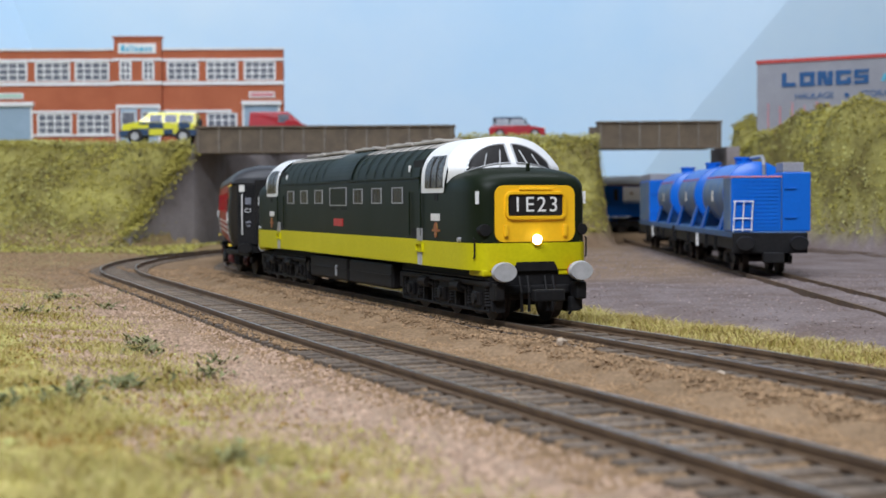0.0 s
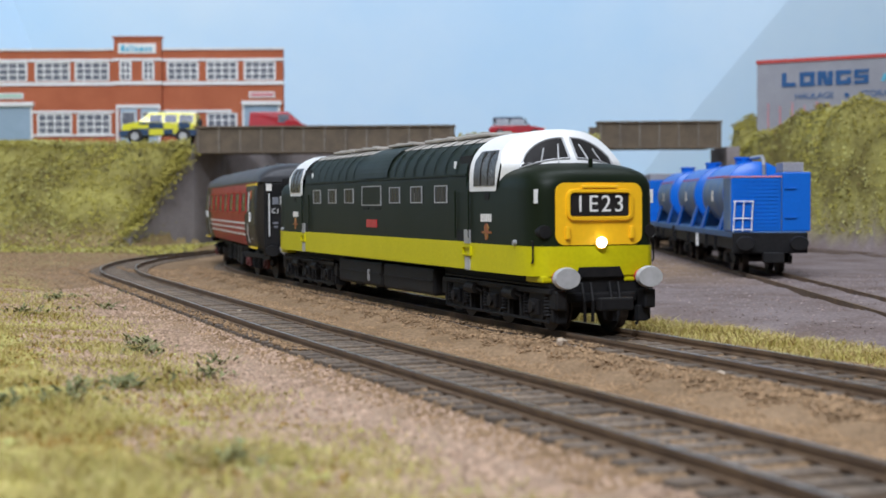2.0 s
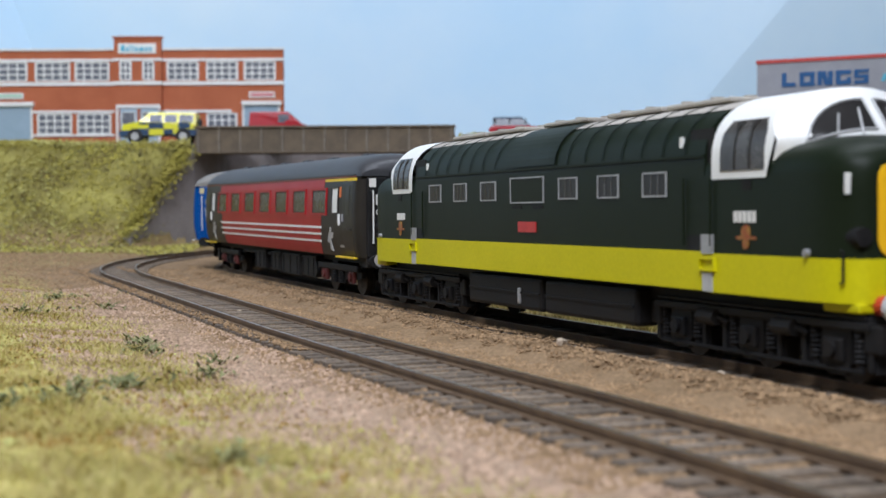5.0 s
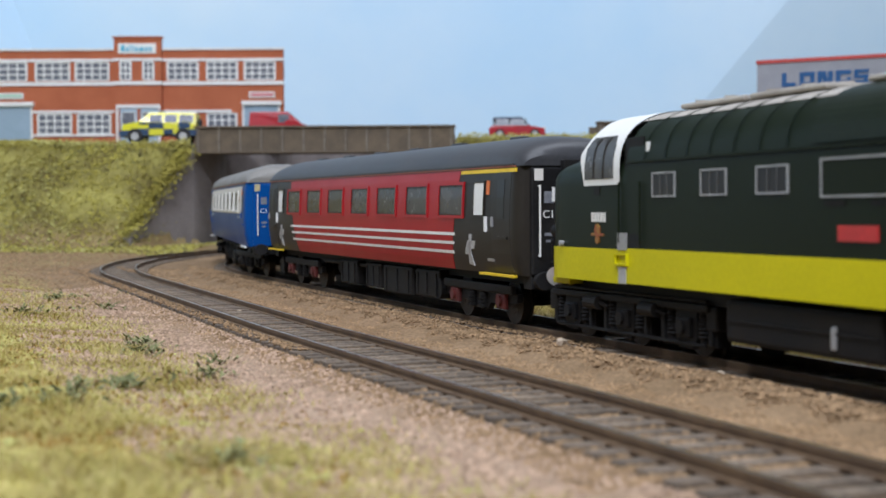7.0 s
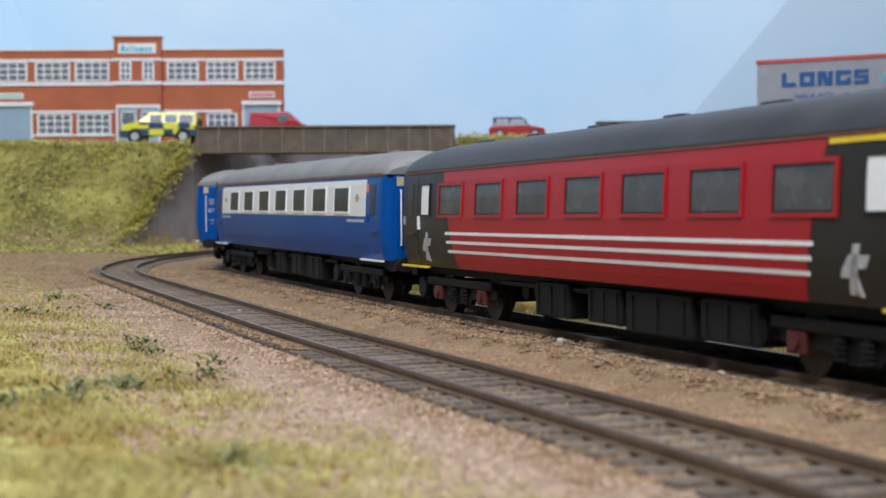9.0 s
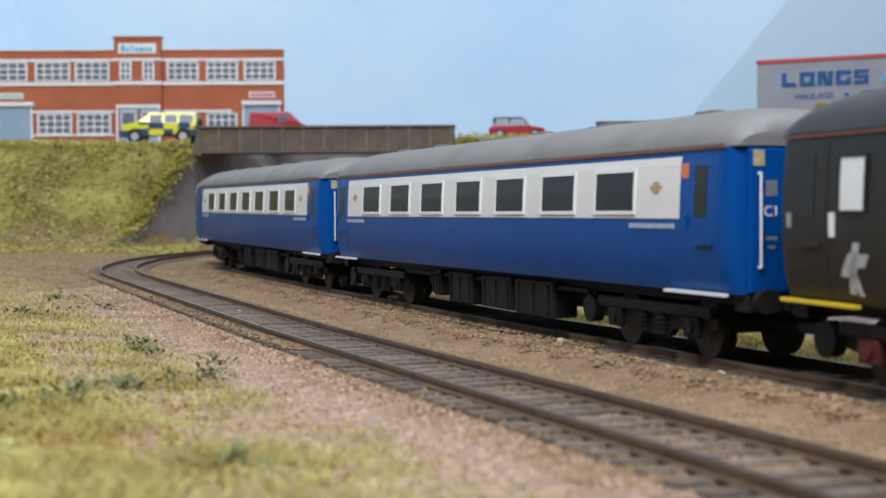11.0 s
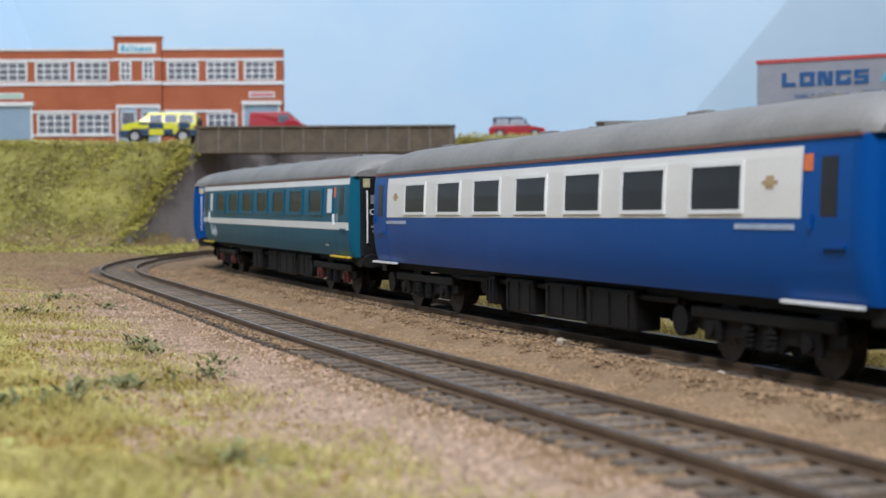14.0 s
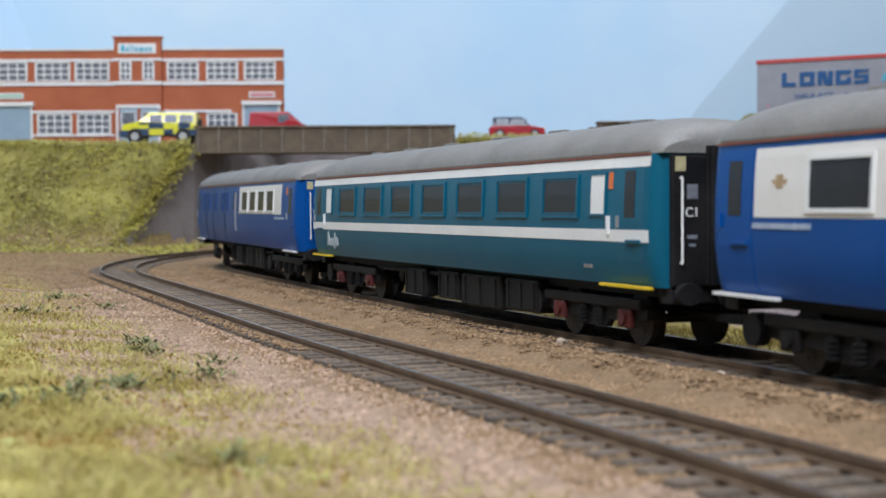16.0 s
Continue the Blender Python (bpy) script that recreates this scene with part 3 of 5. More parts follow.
            cols.append(col)
        cols = [c for c in cols if c[-1][2] > 41.5]
        loft(bm, cols, cap=False)
        cab = smooth(part("cab_surround", bm, WHITE, t, "white cab roof and window surround"), 50)
        part("lamp_iron", box(bmesh.new(), *sorted((sgn * 127.6, sgn * 128.4)), -0.5, 0.5, 40.6, 43.6, 0.15), GREEN, t)
        # two windscreens
        for side in (-1, 1):
            bm = bmesh.new()
            grid = []
            for i in range(9):
                y = side * (1.1 + 12.4 * i / 8)
                zb = nose_top(y) + 1.3
                zt = zb + 0.25 + (47.9 - nose_top(0)) * max(1 - (i / 8) ** 2.3, 0) ** 0.62
                grid.append([(sgn * (front(y, zb + (zt - zb) * k / 5) + 0.35), y, zb + (zt - zb) * k / 5) for k in range(6)])
            loft(bm, grid, cap=False)
            rim = [q[0] for q in grid] + [q[-1] for q in reversed(grid)]
            smooth(part("windscreen", bm, GLASS, cab), 60)
            bm = bmesh.new()
            for p, q in zip(rim, rim[1:] + rim[:1]):
                if (Vector(p) - Vector(q)).length > 0.05:
                    rod(bm, p, q, 0.28, 6)
            part("windscreen_rim", bm, SILVER, cab)
            bm = bmesh.new()
            for y0, y1, q in ((4.5, 3.0, 0.75), (9.0, 7.0, 0.7)):
                zb = nose_top(y0) + 0.4
                zt = zb + 6.5 * q
                rod(bm, (sgn * (front(y0, zb) + 0.7), side * y0, zb), (sgn * (front(y1, zt) + 0.7), side * y1, zt), 0.22, 6)
            part("wiper", bm, STEEL, cab)
            # cab side window
            def pane(bm, xa, xb, za, zb2, out):
                secs = []
                for k in range(9):
                    z = za + (zb2 - za) * k / 8
                    y = (W + 0.25) * (1 - (max(z - 38.5, 0) / 13.25) ** 2.5) ** 0.4
                    cut = 1.6 * max(0, k - 6) / 2
                    secs.append([(sgn * (xa + cut), side * (y - 0.4), z), (sgn * (xb - cut), side * (y - 0.4), z), (sgn * (xb - cut), side * (y + out), z), (sgn * (xa + cut), side * (y + out), z)])
                return loft(bm, secs, True, True)

            win = part("cab_side_window", pane(bmesh.new(), 90.2, 105.0, 37.0, 46.4, 0.12), HAZE, cab)
            bm = bmesh.new()
            for x in (95.2, 100.2):
                pane(bm, x - 0.25, x + 0.25, 37.2, 46.0, 0.3)
            part("window_bar", bm, CHARCOAL, win)
        # number, crest, door and steps
        for side in (-1, 1):
            # door plate stands proud; black stands in for the shade of its recess
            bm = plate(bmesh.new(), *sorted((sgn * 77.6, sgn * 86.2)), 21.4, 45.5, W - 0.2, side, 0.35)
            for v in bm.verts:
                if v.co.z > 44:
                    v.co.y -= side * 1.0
            door = part("cab_door", bm, BLACK, t, "cab door with its recess shade painted black")
            for x in (76.9, 86.9):
                bm = rod(bmesh.new(), (sgn * x, side * (W + 0.5), 23), (sgn * x, side * (W + 0.5), 36), 0.25, 6)
                part("door_handrail", bm, GREEN, door)
            bm = bmesh.new()
            for z in (18.6,):
                ring(bm, *sorted((sgn * 83.2, sgn * 88.2)), z, z + 1.8, 0.4, W + 0.2, side, 0.7)
            part("step", bm, LIME, door)
            part("step_plate", plate(bmesh.new(), *sorted((sgn * 83.8, sgn * 87.4)), 14.3, 17.9, W + 0.15, side, 0.3), STEEL, door)
            part("step_recess", plate(bmesh.new(), *sorted((sgn * 83.6, sgn * 87.6)), 21.5, 25.2, W + 0.1, side, 0.5), SILVER, door)
            bm = bmesh.new()
            for k in range(5):
                plate(bm, *sorted((sgn * (94.6 + k * 1.55), sgn * (95.7 + k * 1.55))), 27.5, 29.6, W, side, 0.15)
            part("number_bar", bm, CREAM, t)
            bm = bmesh.new()
            plate(bm, *sorted((sgn * 95.5, sgn * 102)), 24.4, 25.0, W, side, 0.2)
            rod(bm, (sgn * 98.7, side * W, 23.6), (sgn * 98.7, side * (W + 0.25), 23.6), 1.0, 14)
            rod(bm, (sgn * 98.7, side * W, 25.6), (sgn * 98.7, side * (W + 0.22), 25.6), 1.5, 14)
            part("crest", bm, mat("crest_gold", (0.30, 0.17, 0.03), (0.26, 0.035, 0.02), 1.6, 0.5), t)
            part("builder_plate", plate(bmesh.new(), *sorted((sgn * 97.5, sgn * 100.5)), 33.4, 35.2, W, side, 0.15), DARK, t)
            bm = rod(bmesh.new(), (sgn * 120.5, side * (W - 0.1), 22.4), (sgn * 120.5, side * (W + 1.0), 22.4), 0.7, 10)
            part("lamp_iron", bm, SILVER, t)
            part("small_notice", plate(bmesh.new(), *sorted((sgn * 74.2, sgn * 75.3)), 42.2, 44.2, W - 0.7, side, 0.5), WHITE, t)
    # side fittings
    for side in (-1, 1):
        part("lower_band", plate(bmesh.new(), -87, 87, 14.4, 21.9, W - 0.1, side, 0.35), LIME, t, "lime yellow lower band")
        for x0, x1, z0, z1 in ((-71.4, -62.2, 33, 37.4), (-51.1, -42.0, 33, 37.4), (-30.8, -21.0, 33, 37.4), (-10.5, 9.2, 32.2, 38), (18.5, 27.8, 32.9, 37.3), (38.9, 48.2, 32.9, 37.3), (59.8, 69.2, 32.9, 37.3)):
            glass = part("side_window", plate(bmesh.new(), x0, x1, z0, z1, W - 0.1, side, 0.25), GLASS if x1 - x0 < 12 else GREEN, t)
            part("window_frame", ring(bmesh.new(), x0, x1, z0, z1, 0.36, W - 0.05, side, 0.4), SILVER, glass)
            if x1 - x0 < 12:
                bm = bmesh.new()
                for f in (0.3, 0.62):
                    plate(bm, x0 + (x1 - x0) * f, x0 + (x1 - x0) * f + 0.6, z0, z1, W + 0.1, side, 0.12)
                part("window_bar", bm, HAZE, glass)
        part("name_plate", plate(bmesh.new(), -5.9, 4.8, 24.7, 27.3, W, side, 0.3), SIGNAL_RED, t, "small red name plate")
        bm = plate(bmesh.new(), -10, -4, 30.5, 31.2, W, side, 0.15)
        plate(bm, 3, 9, 30.5, 31.2, W, side, 0.15)
        part("stencil_bar", bm, DARK, t)
        # ribs and grilles of the curved roof side
        prof = [p for p in arc(W + 0.2, 38.5, 51.5, 28, 2.5)]
        prof = [(y, z) for y, z in prof if y * side > 6 and z > 40]
        for x in list(range(-76, -18, 9)) + list(range(22, 78, 9)):
            bm = bmesh.new()
            secs = []
            for y, z in prof:
                secs.append([(x, y, z), (x + 0.7, y, z), (x + 0.7, y * 1.004, z + 0.1), (x, y * 1.004, z + 0.1)])
            loft(bm, secs, True, True)
            part("roof_rib", bm, GREEN, t)
        bm = bmesh.new()
        secs = [[(x, y * 1.01, z + 0.15) for y, z in prof] for x in (-14, 16)]
        loft(bm, secs, cap=False)
        part("roof_hatch", bm, mat("hatch_green", (0.012, 0.018, 0.011), (0.010, 0.015, 0.009), 20, 0.42, spec=0.13), t)
        part("gutter", plate(bmesh.new(), -84, 84, 40.0, 40.5, W - 0.1, side, 0.4), GREEN, t)
        for x0, x1 in ((-46, 3), (5, 52.5)):
            y0, y1 = sorted((side * 9.5, side * 15.6))
            tank = part("fuel_tank", box(bmesh.new(), x0, x1, y0, y1, 5.0, 13.2, 0.9), DARK, t)
            part("tank_rib", box(bmesh.new(), x0 + 1, x1 - 1, *sorted((side * 15.4, side * 16.0)), 9.0, 9.5), DARK, tank)
        part("tank_valve", box(bmesh.new(), -10.6, -9.2, *sorted((side * 15.4, side * 16.3)), 6.5, 10.5, 0.4), SILVER, t)
    part("underframe", box(bmesh.new(), -124, 124, -12, 12, 11, 15.1), BLACK, t)
    # roof top
    bm = bmesh.new()
    prof = [(y, z + 0.12) for y, z in arc(W, 38.5, 51.4, 28, 2.5) if abs(y) <= 12.6]
    loft(bm, [[(x, y, z) for y, z in prof] for x in (-86.9, 86.9)], cap=False)
    smooth(part("roof_top", bm, ROOF_GREY, t, "dusty grey roof top"), 60)
    for x0, x1 in ((-78, -52), (-50, -24), (-12, 14), (24, 50), (52, 78)):
        hatch = part("roof_panel", box(bmesh.new(), x0, x1, -8, 8, 51.2, 52.3, 0.4), ROOF_GREY, t)
        bm = bmesh.new()
        for k in range(4):
            rod(bm, (x0 + 4 + k * 6, -5 + (k % 2) * 4, 52.2), (x0 + 4 + k * 6, -5 + (k % 2) * 4, 52.9), 1.4, 10)
        part("exhaust_port", bm, ROOF_GREY, hatch)
    # the noses end a little short of the full drawing
    for ob in t.children_recursive:
        for v in ob.data.vertices:
            x = v.co.x / K
            v.co.x -= math.copysign(3.2 * sm(108, 127, abs(x)), x) * K
    return t, [loco_bogie(t, -94), loco_bogie(t, 94)]


STENCIL = mat("stencil_grey", (0.22, 0.23, 0.26), (0.13, 0.14, 0.17), 1.5, 0.6)
COACH_SIDE = [(14.0, 16.5), (16.5, 17.3), (19.5, 17.85), (23.0, 18.2), (28.0, 18.25), (34.0, 18.05), (39.0, 17.7), (42.0, 17.3)]


def side_y(z):
    for (z0, y0), (z1, y1) in zip(COACH_SIDE, COACH_SIDE[1:]):
        if z <= z1:
            return y0 + (y1 - y0) * (z - z0) / (z1 - z0)
    return COACH_SIDE[-1][1]


def skin(bm, x0, x1, z0, z1, side, out=0.15, slant=0.0, slant_end=None):
    """A thin sheet on the curved coach side; slant: mm by which its ends lean."""
    zs = [z0] + [z for z, _ in COACH_SIDE if z0 < z < z1] + [z1]
    secs = []
    for z in zs:
        y = side_y(z)
        up = (z - z0) / max(z1 - z0, 0.01)
        xa, xb = x0 + slant * up, x1 + (slant if slant_end is None else slant_end) * up
        secs.append([(xa, side * (y - 0.3), z), (xb, side * (y - 0.3), z), (xb, side * (y + out), z), (xa, side * (y + out), z)])
    return loft(bm, secs, True, True)


def skin_ring(bm, x0, x1, z0, z1, t, side, out):
    for q in ((x0 - t, x1 + t, z0 - t, z0), (x0 - t, x1 + t, z1, z1 + t), (x0 - t, x0, z0, z1), (x1, x1 + t, z0, z1)):
        skin(bm, *q, side, out)
    return bm


def coach_bogie(parent, x, red):
    bog = part("bogie", box(bmesh.new(), -20, 20, -9.5, 9.5, 8.2, 10.2, 0.4), BLACK, parent)
    bog.location = (x * K, 0, 0)
    for side in (-1, 1):
        ya, yb = sorted((side * 11, side * 12.6))
        bm = prism(bmesh.new(), [(-26, 8.6), (-26, 6.4), (-20, 5.4), (-8, 5.4), (-6, 3.6), (6, 3.6), (8, 5.4), (20, 5.4), (26, 6.4), (26, 8.6), (10, 9.4), (-10, 9.4)], ya, yb)
        part("side_frame", bm, DARK, bog)
        part("top_beam", box(bmesh.new(), -25, 25, *sorted((side * 12.4, side * 14.0)), 8.4, 10.8, 0.4), DARK, bog)
        for ax in (-17, 17):
            bm = box(bmesh.new(), ax - 3, ax + 3, *sorted((side * 12.4, side * 13.8)), 4.2, 8.4, 0.4)
            rod(bm, (ax, side * 13.6, 6.4), (ax, side * 14.5, 6.4), 1.5, 10)
            part("axle_box", bm, AXLE_RED if red else DARK, bog)
        for dx in (-4, 4):
            bm = rod(bmesh.new(), (dx, side * 12.8, 3.9), (dx, side * 12.8, 8.6), 1.1, 8)
            for k in range(4):
                rod(bm, (dx, side * 12.8, 4.2 + k), (dx, side * 12.8, 4.8 + k), 1.7, 10)
            part("spring", bm, BLACK, bog)
        bm = rod(bmesh.new(), (-29, side * 11.5, 7.4), (-29, side * 14.2, 7.4), 3.2, 12)
        part("brake_drum", bm, DARK, bog)
    for ax in (-17, 17):
        wheelset(6.0, bog, ax)
    return bog


RED_WINDOWS = [(-96.0 + 28.7 * k, -77.7 + 28.7 * k) for k in range(7)]
BLUE_WINDOWS = [(-96.4 + 28.8 * k, -78.6 + 28.8 * k) for k in range(7)]
TEAL_WINDOWS = [(-94.8 + 28.7 * k, -76.5 + 28.7 * k) for k in range(7)]


def coach(livery, label):
    t = thing("railway_coach", label, "coach", group="coaches of the train")
    base = {"red": CHARCOAL, "blue": BLUE, "brake": BLUE, "teal": TEAL}[livery]
    end_colour = {"red": BLACK, "blue": BLUE, "brake": BLUE, "teal": BLACK}[livery]
    roof_colour = DARK_ROOF if livery == "red" else COACH_ROOF
    step_colour = STEP_YELLOW if livery in ("red", "teal") else WHITE
    prof = [(-y, z) for z, y in COACH_SIDE] + [(y, z) for z, y in reversed(COACH_SIDE)]
    secs = []
    for x, d in ((-131.5, 2.2), (-130.4, 0.7), (-129, 0.1), (-127.5, 0), (127.5, 0), (129, 0.1), (130.4, 0.7), (131.5, 2.2)):
        secs.append([(x, y - math.copysign(d, y), z) for y, z in prof])
    smooth(part("body", loft(bmesh.new(), secs, True, True), base, t), 40)
    # roof with domed ends
    secs = []
    for x, d in ((-132.3, 5.0), (-131, 3.2), (-128.5, 1.7), (-124, 0.7), (-116, 0.1), (-110, 0), (110, 0), (116, 0.1), (124, 0.7), (128.5, 1.7), (131, 3.2), (132.3, 5.0)):
        secs.append([(x, y * (1 - 0.012 * d), z) for y, z in arc(17.45, 42.0, 50.4 - d, 18, 2.15)])
    roof = smooth(part("roof", loft(bmesh.new(), secs), roof_colour, t), 40)
    for x in (-96, -60, -22, 16, 55, 100):
        for y in (-3.5, 3.5):
            bm = box(bmesh.new(), x - 4, x + 4, y - 1.3, y + 1.3, 49.6, 50.75, 0.3)
            part("roof_vent", bm, roof_colour, roof)
    for side in (-1, 1):
        part("cantrail_line", box(bmesh.new(), -129, 129, *sorted((side * 17.2, side * 17.75)), 41.75, 42.05), CANTRAIL, t, "thin rust-red cantrail line")
        part("gutter", box(bmesh.new(), -128, 128, *sorted((side * 16.9, side * 17.6)), 42.3, 42.7), roof_colour, roof)
    # gangways, ends and buffers
    for sgn in (-1, 1):
        bm = bmesh.new()
        box(bm, *sorted((sgn * 130.9, sgn * 132.6)), -14.6, 14.6, 14.2, 41.6, 0.5)
        end = part("coach_end", bm, end_colour, t)
        bm = bmesh.new()
        for k in range(4):
            box(bm, *sorted((sgn * (132.3 + k * 0.9), sgn * (132.9 + k * 0.9))), -6.5 - 0.4 * (k % 2), 6.5 + 0.4 * (k % 2), 14.5, 43.5, 0.25)
        part("gangway", bm, BLACK, end)
        for y in (-12.6, 12.6):
            bm = rod(bmesh.new(), (sgn * 133.4, y, 19), (sgn * 133.4, y, 37), 0.28, 6)
            rod(bm, (sgn * 132.4, y, 19.2), (sgn * 133.4, y, 19.2), 0.28, 6), rod(bm, (sgn * 132.4, y, 36.8), (sgn * 133.4, y, 36.8), 0.28, 6)
            part("end_handrail", bm, WHITE, end)
            part("end_notice", box(bmesh.new(), *sorted((sgn * 132.4, sgn * 132.75)), y - 1.2, y + 1.2, 38.2, 41.2), CREAM if livery == "red" else NOTICE, end)
            yy = y * 0.78
            for z0, z1, h in ((32.5, 35.5, 1.3), (28.6, 31.6, 0.9), (24.2, 25.0, 1.2), (22.6, 23.2, 0.8)):
                if sgn > 0 and y < 0 and z0 == 28.6:
                    continue
                part("stencil_bar", box(bmesh.new(), *sorted((sgn * 132.4, sgn * 132.7)), yy - h, yy + h, z0, z1), STENCIL, end)
        if sgn > 0:
            m = Matrix.Translation((132.72, -9.9, 29.6)) @ FRONT_TEXT
            part("code_text", turned(letters("C1", 2.8, 0.1), m), WHITE, end, "white C1 lettering")
        part("buffer_beam", box(bmesh.new(), *sorted((sgn * 127, sgn * 131.8)), -14.5, 14.5, 10.6, 14.4, 0.3), BLACK, t)
        buffers(t, sgn * 131.6, sgn, BLACK, BLACK, 12.8, 11.4, 2.6, 3.2)
        bm = box(bmesh.new(), *sorted((sgn * 112, sgn * 139)), -2.2, 2.2, 6.5, 8.2, 0.3)
        part("coupling", bm, BLACK, t)
        for side in (-1, 1):
            part("door_step", box(bmesh.new(), *sorted((sgn * 107, sgn * 129.5)) , *sorted((side * 17.2, side * 18.5)), 13.6, 14.2), step_colour, t, "painted door step")
    spans = {"brake": [(12.6 + 20.2 * k, 27.6 + 20.2 * k) for k in range(4)]}.get(livery, {"red": RED_WINDOWS, "teal": TEAL_WINDOWS}.get(livery, BLUE_WINDOWS))
    for side in (-1, 1):
        # liveries
        if livery == "red":
            part("red_panel", skin(bmesh.new(), -84, 84.5, 14.1, 41.6, side, 0.12, -9.5, 7.0), COACH_RED, t, "bright red side panel")
            for z in (24.0, 21.5, 18.9):
                part("white_stripe", skin(bmesh.new(), -91.0 + (24 - z) * 0.25, 88.2 - (24 - z) * 0.3, z - 0.42, z + 0.42, side, 0.22), WHITE, t)
            part("first_class_band", skin(bmesh.new(), 92, 129.5, 40.5, 41.5, side, 0.2), STEP_YELLOW, t, "yellow cantrail band")
            for x in (-109, 98):
                bm = bmesh.new()
                for x0, x1, z0, z1, s in ((-0.8, 0.9, 15.8, 24.2, 2.2), (-1.6, 4.2, 20.2, 22.4, 1.5), (1.6, 2.8, 15.6, 20.5, -1.6), (-2.6, 0.4, 18.6, 20.6, 1.0)):
                    skin(bm, x + x0, x + x1, z0, z1, side, 0.2, s)
                part("silver_emblem", bm, mat("emblem_silver", (0.50, 0.50, 0.50), (0.38, 0.38, 0.38), 3, 0.5), t, "pale silver emblem shape")
            part("small_marking", skin(bmesh.new(), 111, 115.5, 17.2, 18.0, side, 0.2), SILVER, t)
        if livery in ("blue", "brake"):
            x0, x1 = (-114.5, 113.0) if livery == "blue" else (5.5, 103.7)
            part("white_band", skin(bmesh.new(), x0, x1, 28.3, 40.6, side, 0.12), CREAM, t, "cream white window band")
            for x in ((-106, 103.5) if livery == "blue" else ()):
                bm = bmesh.new()
                skin(bm, x - 2.4, x + 2.4, 34.2, 35.0, side, 0.2), skin(bm, x - 1.2, x + 1.2, 33.5, 35.8, side, 0.24)
                part("crest", bm, mat("crest_brass", (0.45, 0.33, 0.18), (0.3, 0.2, 0.12), 2, 0.6), t)
            for x in ((-114, 93) if livery == "blue" else (91,)):
                part("number_bar", skin(bmesh.new(), x - 1, x + 18, 26.3, 27.3, side, 0.18), mat("faded_white", (0.42, 0.48, 0.58), (0.30, 0.38, 0.50), 1.2, 0.6), t)
            part("door_mark", skin(bmesh.new(), 113.6, 116.2, 36.3, 39.2, side, 0.2), ORANGE, t)
        if livery == "teal":
            part("white_stripe", skin(bmesh.new(), -129, 129, 23.4, 26.0, side, 0.14), WHITE, t)
            part("upper_band", skin(bmesh.new(), -129, 129, 39.3, 41.5, side, 0.14), WHITE, t)
            if side < 0:
                bm = bmesh.new()
                for x0, x1, z0, z1, s in ((-112, -110.6, 17.6, 22.6, 1.8), (-109.4, -108, 17.6, 22.6, -0.8), (-107, -106, 17.6, 20.4, 0), (-104.6, -103.6, 16.6, 20.4, 0), (-102, -101, 17.4, 22.2, 0), (-99.6, -98.4, 17.8, 20.6, 0)):
                    skin(bm, x0, x1, z0, z1, side, 0.22, s)
                part("script_emblem", bm, mat("script_white", (0.55, 0.60, 0.62), (0.45, 0.52, 0.54), 2, 0.6), t)
            part("small_marking", skin(bmesh.new(), 98, 102, 17.2, 18.0, side, 0.22), SILVER, t)
        # windows
        low, high = (29.2, 37.6) if livery in ("red", "teal") else (29.9, 38.0)
        for x0, x1 in spans:
            pane = part("window", skin(bmesh.new(), x0, x1, low, high, side, 0.18), HAZE if livery == "red" else GLASS, t)
            frame_colour = {"red": COACH_RED, "blue": WHITE, "brake": WHITE, "teal": TEAL}[livery]
            part("window_frame", skin_ring(bmesh.new(), x0, x1, low, high, 0.8, side, 0.5), frame_colour, pane)
            if livery in ("red", "teal"):
                part("inner_rim", skin_ring(bmesh.new(), x0 + 0.5, x1 - 0.5, low + 0.5, high - 0.5, 0.35, side, 0.3), CHARCOAL if livery == "red" else TEAL, pane)
        # end doors with lights, handles
        for x in (-121.5, 121.0):
            door = part("end_door", skin(bmesh.new(), x - 6.2, x + 6.2, 14.6, 40.5, side, 0.1), base, t)
            part("door_light", skin(bmesh.new(), x - 2.3, x + 2.3, 28.6, 38.6, side, 0.2), GLASS, door)
            part("door_handle", skin(bmesh.new(), x - 5.4, x - 4.6, 26.4, 29.0, side, 0.6), SILVER if livery != "blue" else BLUE, door)
            part("hinge", skin(bmesh.new(), x - 1.0, x + 5.0, 23.3, 23.9, side, 0.7), base, door)
        if livery in ("red", "teal"):
            for x in (-108, 106.2):
                part("door_handrail", skin(bmesh.new(), x + (5.0 if x > 0 else -5.8), x + (5.8 if x > 0 else -5.0), 25.0, 29.0, side, 0.7), WHITE, t)
                pane = part("toilet_window", skin(bmesh.new(), x - 3.4, x + 3.4, 29.4, 38.0, side, 0.25), WHITE, t, "white frosted window")
                part("window_frame", skin_ring(bmesh.new(), x - 3.4, x + 3.4, 29.4, 38.0, 0.5, side, 0.4), base, pane)
            part("door_mark", skin(bmesh.new(), 111.2, 113, 34.8, 38.5, side, 0.2), ORANGE, t)
        if livery == "brake":
            for x in (-104, -88, -66, -44, -30, -8, 2):
                pane = part("van_window", skin(bmesh.new(), x - 2.0, x + 2.0, 29.8, 38.0, side, 0.2), GLASS, t)
                part("window_frame", skin_ring(bmesh.new(), x - 2, x + 2, 29.8, 38.0, 0.4, side, 0.35), BLUE, pane)
            for x in (-96, -74, -37):
                part("door_gap", skin(bmesh.new(), x, x + 0.5, 14.8, 40.8, side, 0.14), DARK, t)
            part("van_handrail", skin(bmesh.new(), -3.4, -2.7, 20, 38, side, 0.8), SILVER, t)
